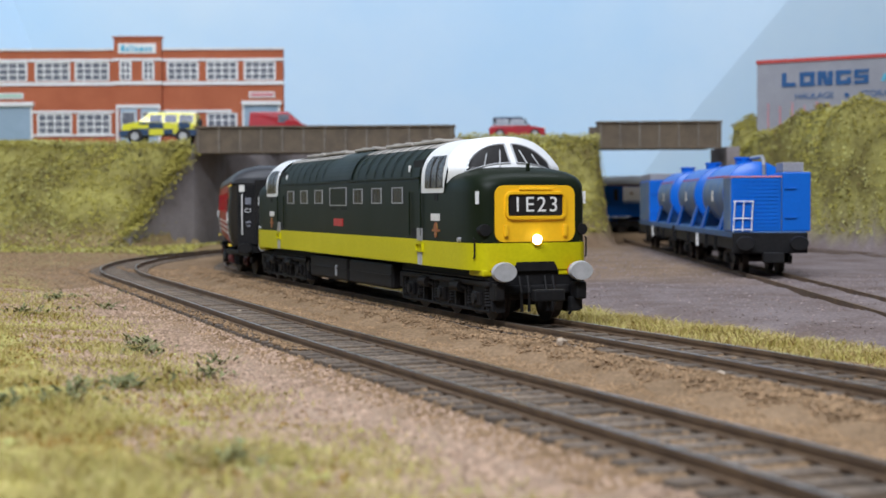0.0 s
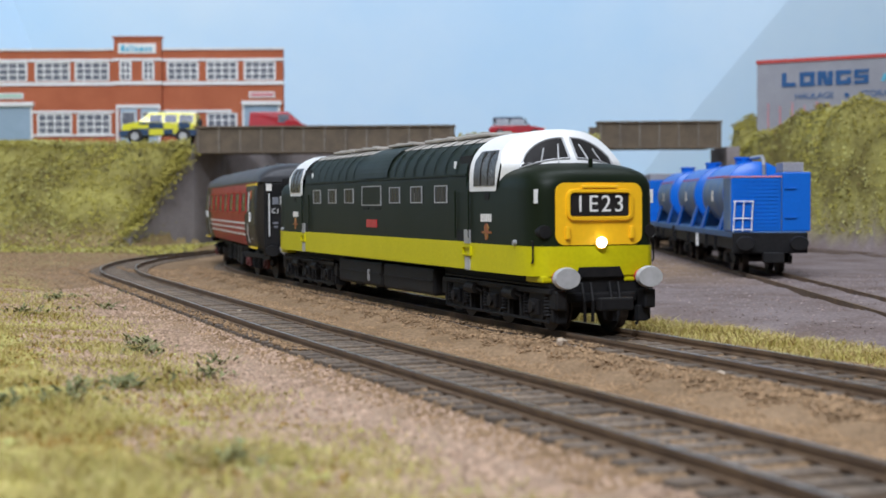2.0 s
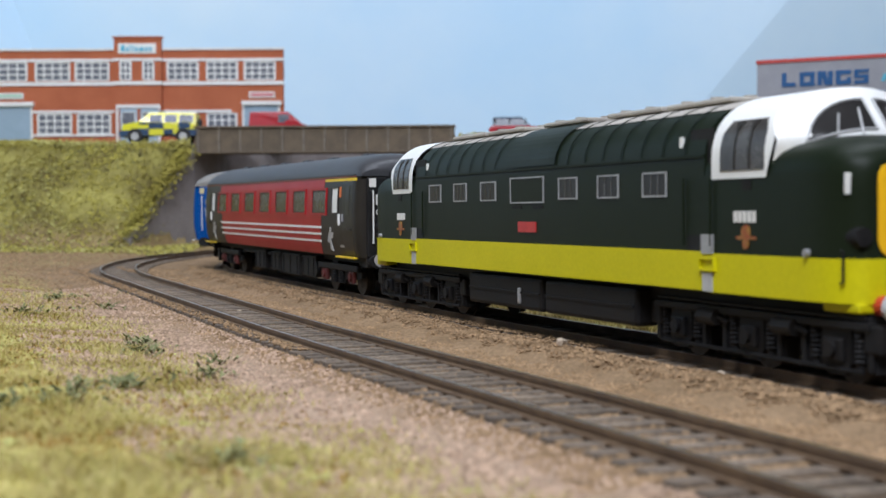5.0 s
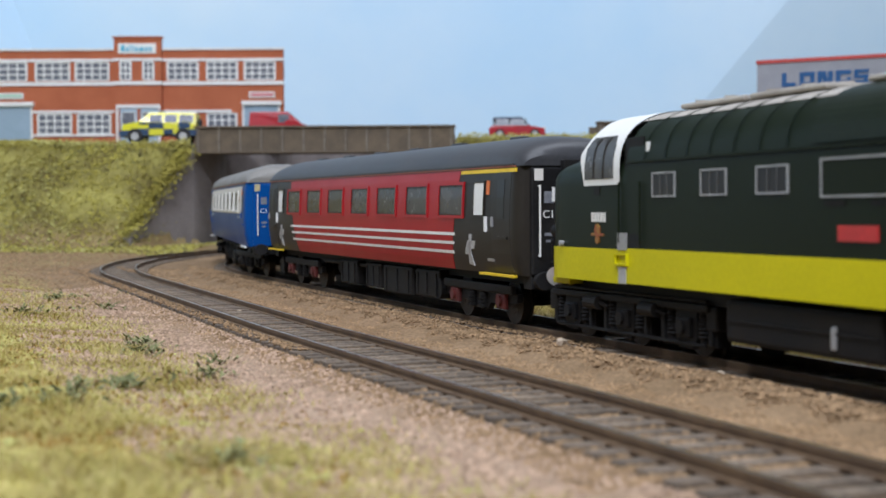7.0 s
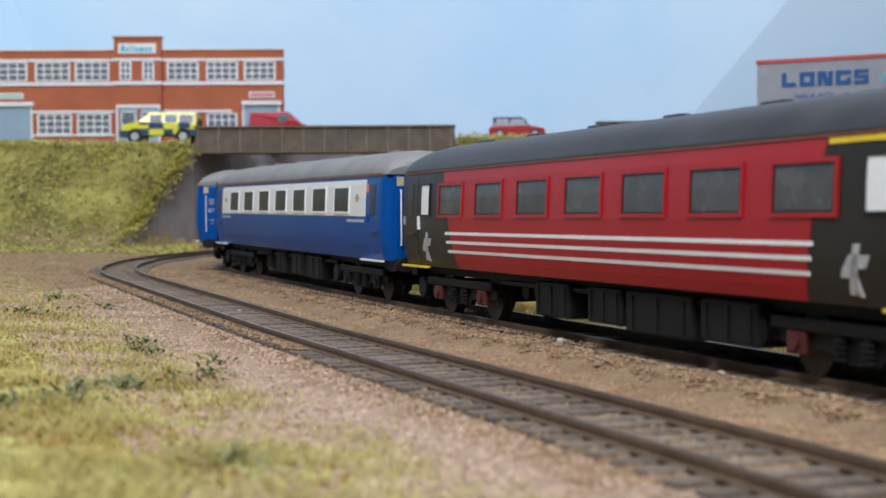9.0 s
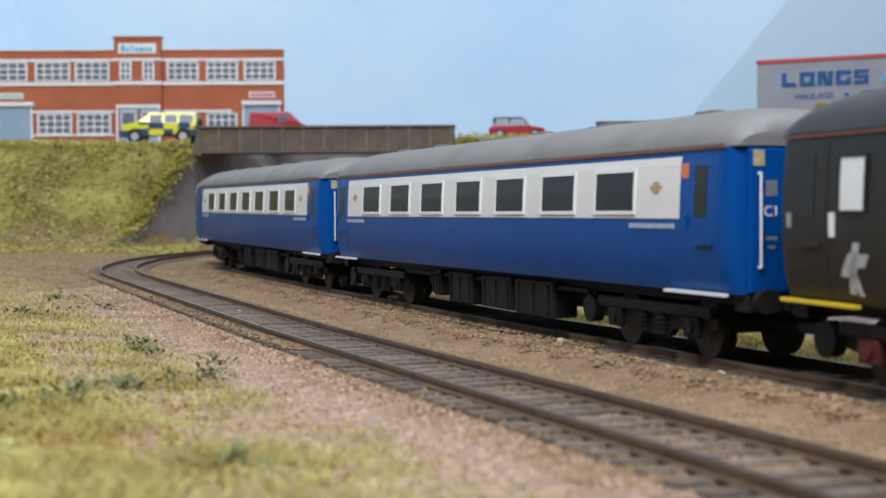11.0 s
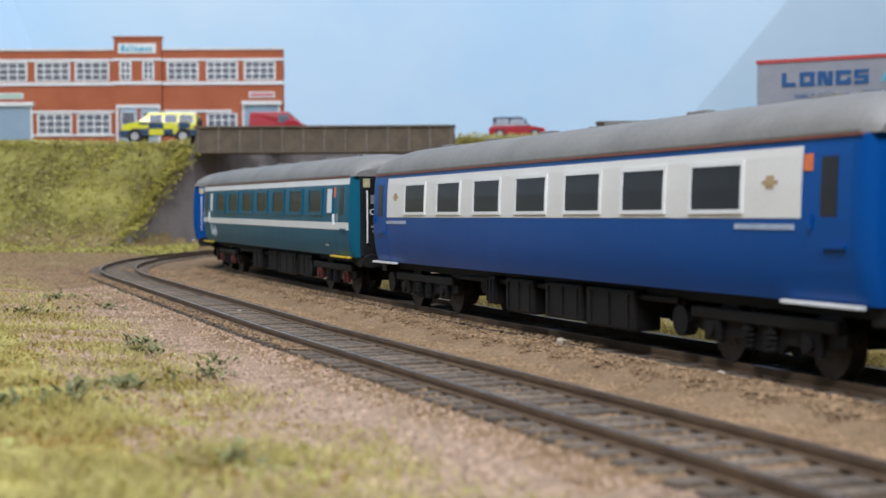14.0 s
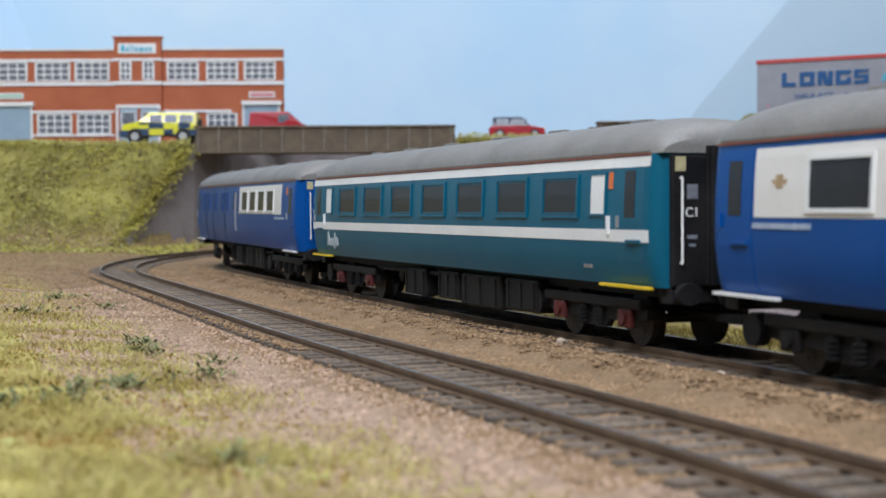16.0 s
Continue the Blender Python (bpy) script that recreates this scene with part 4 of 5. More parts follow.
    # underframe and its boxes
    part("underframe", box(bmesh.new(), -127, 127, -11, 11, 11.4, 14.3), BLACK, t)
    gear = ((-37, -17, 4.2), (-7, 10, 4.4), (12, 41, 3.6), (44, 65, 4.2)) if livery in ("red", "teal") else ((-40, -34, 5.0), (-27, -9, 3.8), (-2, 19, 4.0), (21, 45, 3.6))
    for x0, x1, z0 in gear:
        for side in (-1, 1):
            unit = part("equipment_box", box(bmesh.new(), x0, x1, *sorted((side * 7.5, side * 14.2)), z0, 12.6, 0.6), DARK, t)
            bm = bmesh.new()
            for f in (0.12, 0.5, 0.88):
                plate(bm, x0 + (x1 - x0) * f - 0.3, x0 + (x1 - x0) * f + 0.3, z0 + 0.8, 11.6, 14.1, side, 0.45)
            part("box_strap", bm, BLACK, unit)
    for side in (-1, 1):
        part("truss_rod", rod(bmesh.new(), (-62, side * 12.6, 11.2), (62, side * 12.6, 11.2), 0.7, 8), BLACK, t)
    for x in (-55, -47, 56):
        bm = rod(bmesh.new(), (x, -9, 9.2), (x, 9, 9.2), 2.4, 14)
        part("air_cylinder", bm, DARK, t)
    return t, [coach_bogie(t, -93, livery in ("red", "teal")), coach_bogie(t, 93, livery in ("red", "teal"))]


loco, loco_bogies = locomotive()
red_coach, red_bogies = coach("red", "red and charcoal model passenger coach with three white stripes")
blue_coach, blue_bogies = coach("blue", "blue model passenger coach with a cream window band")
teal_coach, teal_bogies = coach("teal", "teal green model passenger coach with white bands")
brake_coach, brake_bogies = coach("brake", "blue brake coach with a short cream window band")
blue_coach_b = copy_thing(blue_coach, Matrix())
blue_bogies_b = [o for o in blue_coach_b.children if o.name.startswith("bogie")]
standing = copy_thing(blue_coach, at_mm(262, 1335, 5.5, 20))
standing["label"] = "distant blue and white coach standing beyond the bridge"
standing["group"] = ""

# Place of the locomotive's middle along the line, in mm back from the foot, at each time.
RUN = [(0, 489.9), (0.5, 482.2), (1, 474.9), (1.5, 465), (2, 451.2), (2.5, 435.4), (3, 417.7), (3.5, 397.9), (4, 374.4), (4.5, 350), (5, 323.7),
       (5.5, 295), (6, 262.4), (6.5, 227.1), (7, 187.8), (7.5, 151.4), (8, 107.8), (8.5, 65.1), (9, 15.4), (9.5, -33.4), (10, -84), (10.5, -137.3),
       (11, -192), (11.5, -247.4), (12, -301.3), (12.5, -351.7), (13, -406.3), (13.5, -458.2), (14, -514.2), (14.5, -563.7), (15, -620.8), (15.5, -670.4), (16, -727.4)]


def spot(t):
    """Smooth place along the line between the rows of RUN."""
    for i, (a, b) in enumerate(zip(RUN, RUN[1:])):
        if t <= b[0] + 1e-6:
            f = (t - a[0]) / (b[0] - a[0])
            p = RUN[max(i - 1, 0)]
            q = RUN[min(i + 2, len(RUN) - 1)]
            m0 = (b[1] - p[1]) / (b[0] - p[0]) * (b[0] - a[0])
            m1 = (q[1] - a[1]) / (q[0] - a[0]) * (b[0] - a[0])
            f2, f3 = f * f, f * f * f
            return (2 * f3 - 3 * f2 + 1) * a[1] + (f3 - 2 * f2 + f) * m0 + (-2 * f3 + 3 * f2) * b[1] + (f3 - f2) * m1
    return RUN[-1][1]


TRAIN = [(loco, loco_bogies, 0, 94), (red_coach, red_bogies, 275, 93), (blue_coach, blue_bogies, 554.5, 93),
         (blue_coach_b, blue_bogies_b, 834, 93), (teal_coach, teal_bogies, 1119.5, 93), (brake_coach, brake_bogies, 1399, 93)]


def bearing(d):
    return math.degrees(math.atan2(d.y, d.x))


def motions():
    """The train runs along the far track; its bogies steer and its wheels roll."""
    times = [0.5 * i for i in range(33)]
    for ob, bogies, back, half in TRAIN:
        rows, turns = [], {b.name: [] for b in bogies}
        for t in times:
            s = spot(t) + back
            front, rear = line(s - half)[0], line(s + half)[0]
            mid, way = (front + rear) / 2, front - rear
            za, zb = grade(s - half), grade(s + half)
            rows.append((t, pose(mid.x * K, mid.y * K, (za + zb) / 2 * K, 0, -math.degrees(math.atan2(za - zb, 2 * half)), bearing(way))))
            for b in bogies:
                ahead = b.location.x > 0
                d = line(s - half if ahead else s + half)[1]
                swing = (bearing(d) - bearing(way) + 180) % 360 - 180
                turns[b.name].append((t, at_mm(half if ahead else -half, 0, 0, swing)))
        walk(ob, rows)
        for b in bogies:
            walk(b, turns[b.name])
            for w in b.children:
                if "radius" in w:
                    r = w["radius"]
                    x = round(w.location.x / K)
                    walk(w, [(i / 10, pose(x * K, 0, r * K, 0, math.degrees((spot(0) - spot(i / 10)) / r), 0)) for i in range(161)])


# ---- the siding with its wagons ----
def siding_line(y):
    return 146 + 0.037 * (y - 640)


sid = thing("siding_track", "half-buried siding track in the ash yard", "track", group="running lines")
for g in (-8.7, 8.7):
    bm = bmesh.new()
    loft(bm, [[(siding_line(y) + g + a, y, z) for a, z in ((-0.5, -3), (0.5, -3), (0.5, 0), (-0.5, 0))] for y in (150, 500, 900, 1500)], True, True)
    part("rail", bm, RAIL_SIDE, sid)
back = thing("back_siding_track", "dark siding track at the foot of the bank", "track", group="running lines")
for g in (-8.7, 8.7):
    bm = bmesh.new()
    loft(bm, [[(x + g + a, y, z) for a, z in ((-0.5, -3.4), (0.5, -3.4), (0.5, -0.8), (-0.5, -0.8))] for x, y in ((292, 780), (262, 940), (246, 1040), (232, 1200), (225, 1500))], True, True)
    part("rail", bm, RAIL_SIDE, back)

SIDING_TURN = math.degrees(math.atan2(-1, -0.037))


def tank(parent, x, length, pipe=False, r=15.2, zc=36.0):
    bm = bmesh.new()
    secs = []
    for dx, k in ((-length / 2 - 2.6, 0.25), (-length / 2 - 2.2, 0.55), (-length / 2 - 1.2, 0.83), (-length / 2, 1), (length / 2, 1), (length / 2 + 1.2, 0.83), (length / 2 + 2.2, 0.55), (length / 2 + 2.6, 0.25)):
        secs.append([(x + dx, r * k * math.cos(a), zc + r * k * math.sin(a)) for a in (2 * math.pi * i / 32 for i in range(32))])
    ob = smooth(part("tank", loft(bm, secs, True, True), TANK_BLUE, parent), 40)
    for dx in (-length / 2 + 0.5, length / 2 - 3.5):
        bm = bmesh.new()
        ringv = [[(x + dx + q, (r + 0.25) * math.cos(a), zc + (r + 0.25) * math.sin(a)) for a in (2 * math.pi * i / 32 for i in range(32))] for q in (0, 3)]
        smooth(part("tank_band", loft(bm, ringv, True, True), TANK_BLUE, ob), 40)
    bm = bmesh.new()
    secs = [[(x + q, (r + 0.2) * math.cos(a), zc + (r + 0.2) * math.sin(a)) for a in (radians(d) for d in range(150, 231, 8))] for q in (-length / 2 + 3, length / 2 - 4)]
    loft(bm, secs, cap=False)
    smooth(part("grimy_panel", bm, DIRTY_BLUE, ob), 60)
    bm = rod(bmesh.new(), (x, 0, zc + r - 1), (x, 0, zc + r + 2.4), 4.2, 18)
    rod(bm, (x, 0, zc + r + 2.2), (x, 0, zc + r + 3.2), 4.8, 18)
    part("manhole", bm, TANK_BLUE, ob)
    bm = bmesh.new()
    if pipe:
        e = x + length / 2
        for a, b in (((x + 3, 2.6), (e - 3, 2.4)), ((e - 3, 2.4), (e + 1, 1.0)), ((e + 1, 1.0), (e + 2.6, -2)), ((e + 2.6, -2), (e + 3, -9))):
            rod(bm, (a[0], 3, zc + r + a[1]), (b[0], 3, zc + r + b[1]), 0.9, 8)
    else:
        rod(bm, (x + 2, 3, zc + r + 1), (x + 7, 3, zc + r + 0.2), 0.5, 8)
    part("filler_pipe", bm, SILVER, ob)
    for side in (-1, 1):
        for dx in (-length / 2 + 4, length / 2 - 9):
            bm = bmesh.new()
            loft(bm, [[(x + dx + a, side * 16.5, 20), (x + dx + a, side * 4, 20), (x + dx + a + 4, side * 12.5, 29)] for a in (0, 4)], True, True)
            part("saddle", bm, FRAME_BLUE, ob)
        for dx in (-length / 2 + 9, length / 2 - 3):
            bm = bmesh.new()
            loft(bm, [[(x + dx - 9, side * (16.6 - q), 19.2), (x + dx + 1, side * (16.6 - q), 19.2), (x + dx + 9, side * (14.6 - q), 30.5), (x + dx + 3, side * (14.6 - q), 30.5)] for q in (0, 1.0)], True, True)
            part("diagonal_stay", bm, TANK_BLUE, ob)
        stripe = [[(x + q, side * e * math.cos(a), zc + e * math.sin(a)) for e in (r - 0.2, r + 0.35) for a in ((radians(33), radians(35)) if e < r else (radians(35), radians(33)))] for q in (-length / 2 + 1, length / 2 - 1)]
        part("red_line", loft(bmesh.new(), stripe, True, True), SIGN_RED, ob)
        part("data_panel", plate(bmesh.new(), x - 3, x + 3, 33, 38, 15.1, side, 0.4), CREAM, ob, "small white data panel")
    return ob


def wagon(label, y_front, length, tanks, boxes):
    x0 = siding_line(y_front + length / 2)
    t = thing("tank_wagon", label, "wagon", at_mm(x0, y_front + length / 2, 0, SIDING_TURN), group="wagons on the siding")
    h = length / 2
    part("frame", box(bmesh.new(), -h, h, -16.5, 16.5, 16.2, 19.2, 0.5), FRAME_BLUE, t, "grimy blue wagon frame")
    for side in (-1, 1):
        part("solebar", box(bmesh.new(), -h, h, *sorted((side * 14, side * 15.8)), 11, 16.4), BLACK, t)
        for x in (-h * 0.45, -h * 0.1, h * 0.2, h * 0.5):
            part("frame_bracket", box(bmesh.new(), x - 1.2, x + 1.2, *sorted((side * 15.6, side * 17)), 9.5, 16.4, 0.2), WHITE if x == -h * 0.1 else BLACK, t)
    for sgn in (-1, 1):
        part("buffer_beam", box(bmesh.new(), *sorted((sgn * (h - 1), sgn * (h + 1.4))), -16.6, 16.6, 9.4, 18.6, 0.4), BLACK, t)
        buffers(t, sgn * (h + 1.2), sgn, BLACK, BLACK, 14, 11.8, 3.4, 6)
        bm = rod(bmesh.new(), (sgn * h, 0, 8), (sgn * (h + 9), 0, 8), 1.4, 8)
        box(bm, *sorted((sgn * (h + 6), sgn * (h + 10))), -4.5, 4.5, 5.5, 10, 0.4)
        part("coupling", bm, BLACK, t)
        bog = part("bogie", box(bmesh.new(), -14, 14, -9, 9, 8, 11, 0.4), BLACK, t)
        bog.location = (sgn * (h - 32) * K, 0, 0)
        for side in (-1, 1):
            part("side_frame", prism(bmesh.new(), [(-18, 7.5), (-16, 4), (-10, 4), (-6, 6), (6, 6), (10, 4), (16, 4), (18, 7.5), (8, 10), (-8, 10)], *sorted((side * 11, side * 13))), DARK, bog)
            part("spring", rod(bmesh.new(), (0, side * 12.8, 4), (0, side * 12.8, 8.6), 1.8, 10), BLACK, bog)
        for ax in (-12, 12):
            wheelset(6, bog, ax)
    for x, l in tanks:
        tank(t, x, l, x == 36)
    for x0b, x1b, y0, y1, z1, mt, top in boxes:
        b = part("equipment_cabinet", box(bmesh.new(), x0b, x1b, y0, y1, 19.1, z1, 0.6), mt, t)
        bm = bmesh.new()
        k = 21.0
        while k < z1 - 1.5:
            box(bm, x1b - 0.1, x1b + 0.28, y0 + 1.2, y1 - 1.2, k, k + 1.0)
            k += 1.7
        if top == "louvre":
            part("louvres", bm, mt, b)
            part("cap_line", box(bmesh.new(), x0b - 0.2, x1b + 0.35, y0 - 0.2, y1 + 0.2, z1 - 1.0, z1 - 0.3), SIGN_PINK, b)
            bm = bmesh.new()
            for dy in (0, 4, 8):
                rod(bm, (x1b + 1.4, y0 + 0.6 + dy, 19.2), (x1b + 1.4, y0 + 0.6 + dy + 0.8, 33), 0.3, 6)
            for z in (20, 25, 32.6):
                rod(bm, (x1b + 1.4, y0 + 0.6, z), (x1b + 1.4, y0 + 9.2, z), 0.3, 6)
            part("ladder", bm, WHITE, b, "white end ladder")
        else:
            bm.free()
            bm = bmesh.new()
            for z in (25, 38):
                box(bm, x1b - 0.1, x1b + 0.8, y0 + 1, y0 + 6, z, z + 0.8, 0.1)
            part("hinge", bm, TANK_BLUE, b)
            bm = box(bmesh.new(), x0b + 2, x1b - 1, y0 + 0.5, y1 - 3, z1, z1 + 4.4, 0.3)
            part("top_box", bm, CONCRETE, b, "pale grey top box")
        part("grimy_panel", box(bmesh.new(), x0b + 1, x1b - 1, y0 - 0.25, y0 + 0.1, 20, z1 - 1.4), DIRTY_BLUE, b)
    return t


wagon("bright blue rail-cleaning tank wagon with louvred end cabinet and ladder", 641, 208, [(36, 70), (-62, 70)],
      [(82, 103.6, -17.0, 5.2, 44.3, TANK_BLUE, "louvre"), (84, 103.9, 5.6, 18.2, 45.6, TANK_BLUE, "plain")])
wagon("bright blue weathered tank wagon with a tall rear cabinet", 860, 200, [(46, 70)],
      [(-92, -28, -16.5, 14, 47.5, TANK_BLUE, "plain")])


# ---- bridges, walls and roads ----
def girder(label, x0, x1, y, z0, z1, ribs):
    t = thing("road_bridge", label, "bridge", group="road bridges")
    part("girder", box(bmesh.new(), x0, x1, y, y + 6, z0, z1, 0.4), GIRDER, t)
    part("girder", box(bmesh.new(), x0, x1, y + 62, y + 68, z0, z1, 0.4), GIRDER, t)
    part("deck", box(bmesh.new(), x0, x1, y + 5.5, y + 62.5, z0 + 4, z0 + 10), ROAD, t)
    part("top_flange", box(bmesh.new(), x0 - 0.5, x1 + 0.5, y - 2, y + 7.5, z1 - 0.2, z1 + 1.5, 0.3), GIRDER, t)
    part("bottom_flange", box(bmesh.new(), x0, x1, y - 1.6, y + 7, z0 - 1.2, z0 + 0.4, 0.3), GIRDER, t)
    for k in range(ribs):
        x = x0 + 3 + (x1 - x0 - 6) * k / (ribs - 1)
        part("rib", box(bmesh.new(), x - 0.6, x + 0.6, y - 1.5, y + 0.2, z0, z1, 0.15), GIRDER_LIGHT, t)
    return t


girder("weathered brown plate-girder road bridge over the running lines", -203.5, 10.3, 1180, 75.5, 95.2, 13)
girder("weathered brown plate-girder road bridge over the siding", 128.5, 232, 1195, 78.0, 98.2, 7)


def abutment(name, outline, thickness, label):
    """A wall along points in plan with a height at each."""
    bm = bmesh.new()
    secs = []
    for x, y, z in outline:
        secs.append([(x, y, -8), (x - thickness, y + thickness * 0.3, -8), (x - thickness, y + thickness * 0.3, z), (x, y, z)])
    loft(bm, secs, True, True)
    return tagged(part(name, bm, STONEWALL), label, "wall", kind="structure")


abutment("abutment_wall", [(-238, 1092, 6), (-219, 1140, 44), (-204, 1178, 76), (-188, 1250, 78), (-140, 1340, 86), (-60, 1420, 92), (40, 1470, 96)], 14, "grey rendered bridge abutment and sloping wing wall")
abutment("abutment_pier", [(24, 1176, 76), (26, 1250, 78)], 10, "dark bridge pier under the girder")
abutment("abutment_east", [(246, 1190, 78), (246, 1262, 78)], 10, "dark abutment of the siding bridge")
for name, x0, x1, z in (("road_west", -760, -204, 83.0), ("road_mid", 11, 128, 86.5)):
    tagged(part(name, box(bmesh.new(), x0, x1, 1182, 1640 if x0 < 0 else 1262, 40, z), ROAD), "grey road and forecourt on top of the embankment", "road", kind="structure")


# ---- the brick works building ----
def works():
    F = 1300.0
    t = thing("factory_building", "two-storey red brick factory with white bands and white-framed windows", "building")
    x0, x1, zb, zt = -420.0, -143.5, 82.8, 172.0
    part("wall", box(bmesh.new(), x0, x1, F, F + 8, zb, zt), BRICK, t)
    bay = part("entrance_bay", box(bmesh.new(), -295, -252.5, F - 5, F + 2, zb, 182.5), BRICK, t)
    part("coping", box(bmesh.new(), x0, x1 + 0.8, F - 1.2, F + 3, zt - 0.2, zt + 1.6), WHITE, t)
    part("coping", box(bmesh.new(), -296, -251.5, F - 6.2, F + 2, 182.3, 183.8), BRICK, bay)
    for z0, z1 in ((161.8, 164.2), (140.2, 143.6)):
        for a, b, y in ((x0, -295, F - 1), (-295.6, -251.9, F - 6), (-252.5, x1 + 0.6, F - 1)):
            part("white_band", box(bmesh.new(), a, b, y, y + 3, z0, z1, 0.2), WHITE, t)
    part("white_band", box(bmesh.new(), -370, -296, F - 1, F + 2, 115.5, 117.8, 0.2), WHITE, t)
    part("white_band", box(bmesh.new(), -252, -190, F - 1, F + 2, 115.5, 117.8, 0.2), WHITE, t)
    part("white_band", box(bmesh.new(), -370, -296, F - 1, F + 2, 94.5, 96.5, 0.2), WHITE, t)

    def window(xa, xb, za, zb2, cols, rows, y):
        w = part("window", box(bmesh.new(), xa, xb, y - 0.3, y + 1, za, zb2), WINDOW_DARK, t)
        bm = bmesh.new()
        for k in range(cols + 1):
            x = xa + (xb - xa) * k / cols
            wdt = 0.9 if k in (0, cols) else 0.6
            box(bm, x - wdt, x + wdt, y - 0.9, y + 0.2, za, zb2)
        for k in range(rows + 1):
            z = za + (zb2 - za) * k / rows
            box(bm, xa, xb, y - 0.75, y + 0.2, z - 0.6, z + 0.6)
        part("window_frame", bm, WHITE, w)

    up = [(-408, -375), (-366.5, -336.5), (-330.5, -301), (-247.5, -220.5), (-212, -185), (-178, -151)]
    for a, b in up:
        window(a, b, 145.0, 161.0, 4, 3, F)
    for a, b in ((-289, -280), (-268.5, -259.5)):
        window(a, b, 145.0, 161.0, 2, 3, F - 5)
    for a, b in ((-365, -335.5), (-329, -300), (-212, -186)):
        window(a, b, 97.0, 114.5, 4, 3, F)
    # entrance and loading doors
    part("door_surround", box(bmesh.new(), -293.5, -253.5, F - 6, F - 4.6, 119.5, 122.5, 0.2), WHITE, bay)
    for x in (-293.5, -255.5):
        part("door_surround", box(bmesh.new(), x, x + 2, F - 6, F - 4.6, zb, 119.6), WHITE, bay)
    for a, b in ((-290, -274.5), (-271.5, -256)):
        d = part("entrance_door", box(bmesh.new(), a, b, F - 5.5, F - 4.8, zb, 119), SHUTTER, bay)
        part("door_glass", box(bmesh.new(), a + 2, b - 2, F - 5.8, F - 5.3, 98, 116), WINDOW_DARK, d)
        bm = bmesh.new()
        box(bm, a + 1.4, a + 2.2, F - 6.1, F - 5.2, 98, 116), box(bm, b - 2.2, b - 1.4, F - 6.1, F - 5.2, 98, 116), box(bm, a + 1.4, b - 1.4, F - 6.1, F - 5.2, 115.4, 116.2)
        part("door_frame", bm, WHITE, d)
    for a, b in ((-420, -369.5), (-181, -146)):
        d = part("loading_door", box(bmesh.new(), a + 2, b - 2, F - 0.8, F + 0.4, zb, 122), SHUTTER, t, "pale blue-grey roller door")
        part("door_hood", box(bmesh.new(), a, b + 1, F - 3.5, F + 0.5, 121.8, 125.6, 0.3), WHITE, d)
        bm = bmesh.new()
        for k in range(9):
            box(bm, a + 2, b - 2, F - 1.1, F - 0.5, 90 + k * 3.6, 90.5 + k * 3.6)
        part("door_slats", bm, SHUTTER, d)
        part("door_post", box(bmesh.new(), a + 0.4, a + 2.2, F - 1.6, F + 0.5, zb, 122), WHITE, d)
        part("door_post", box(bmesh.new(), b - 2.2, b - 0.4, F - 1.6, F + 0.5, zb, 122), WHITE, d)
    # name boards, lettering as plain bars
    board = part("name_board", box(bmesh.new(), -291, -257, F - 5.6, F - 4.8, 168.5, 177.5), WHITE, bay)
    bm = bmesh.new()
    x = -288.5
    for wd, z1 in ((3.6, 176), (2.4, 174), (1.2, 176), (1.2, 176), (2.6, 174), (4.0, 174), (2.6, 174), (2.2, 174)):
        box(bm, x, x + wd, F - 6.0, F - 5.4, 170.2, z1, 0.2)
        x += wd + 1.15
    part("name_bar", bm, SIGN_SKY, board)
    for a, b, mt in ((-410, -378, SIGN_GREEN), (-174.5, -151, SIGN_PINK)):
        sign = part("wall_sign", box(bmesh.new(), a, b, F - 1.2, F - 0.2, 128.5, 134), CREAM, t)
        part("name_bar", box(bmesh.new(), a + 1.5, b - 1.5, F - 1.5, F - 1.0, 129.8, 132.6), mt, sign)
    return t


works()


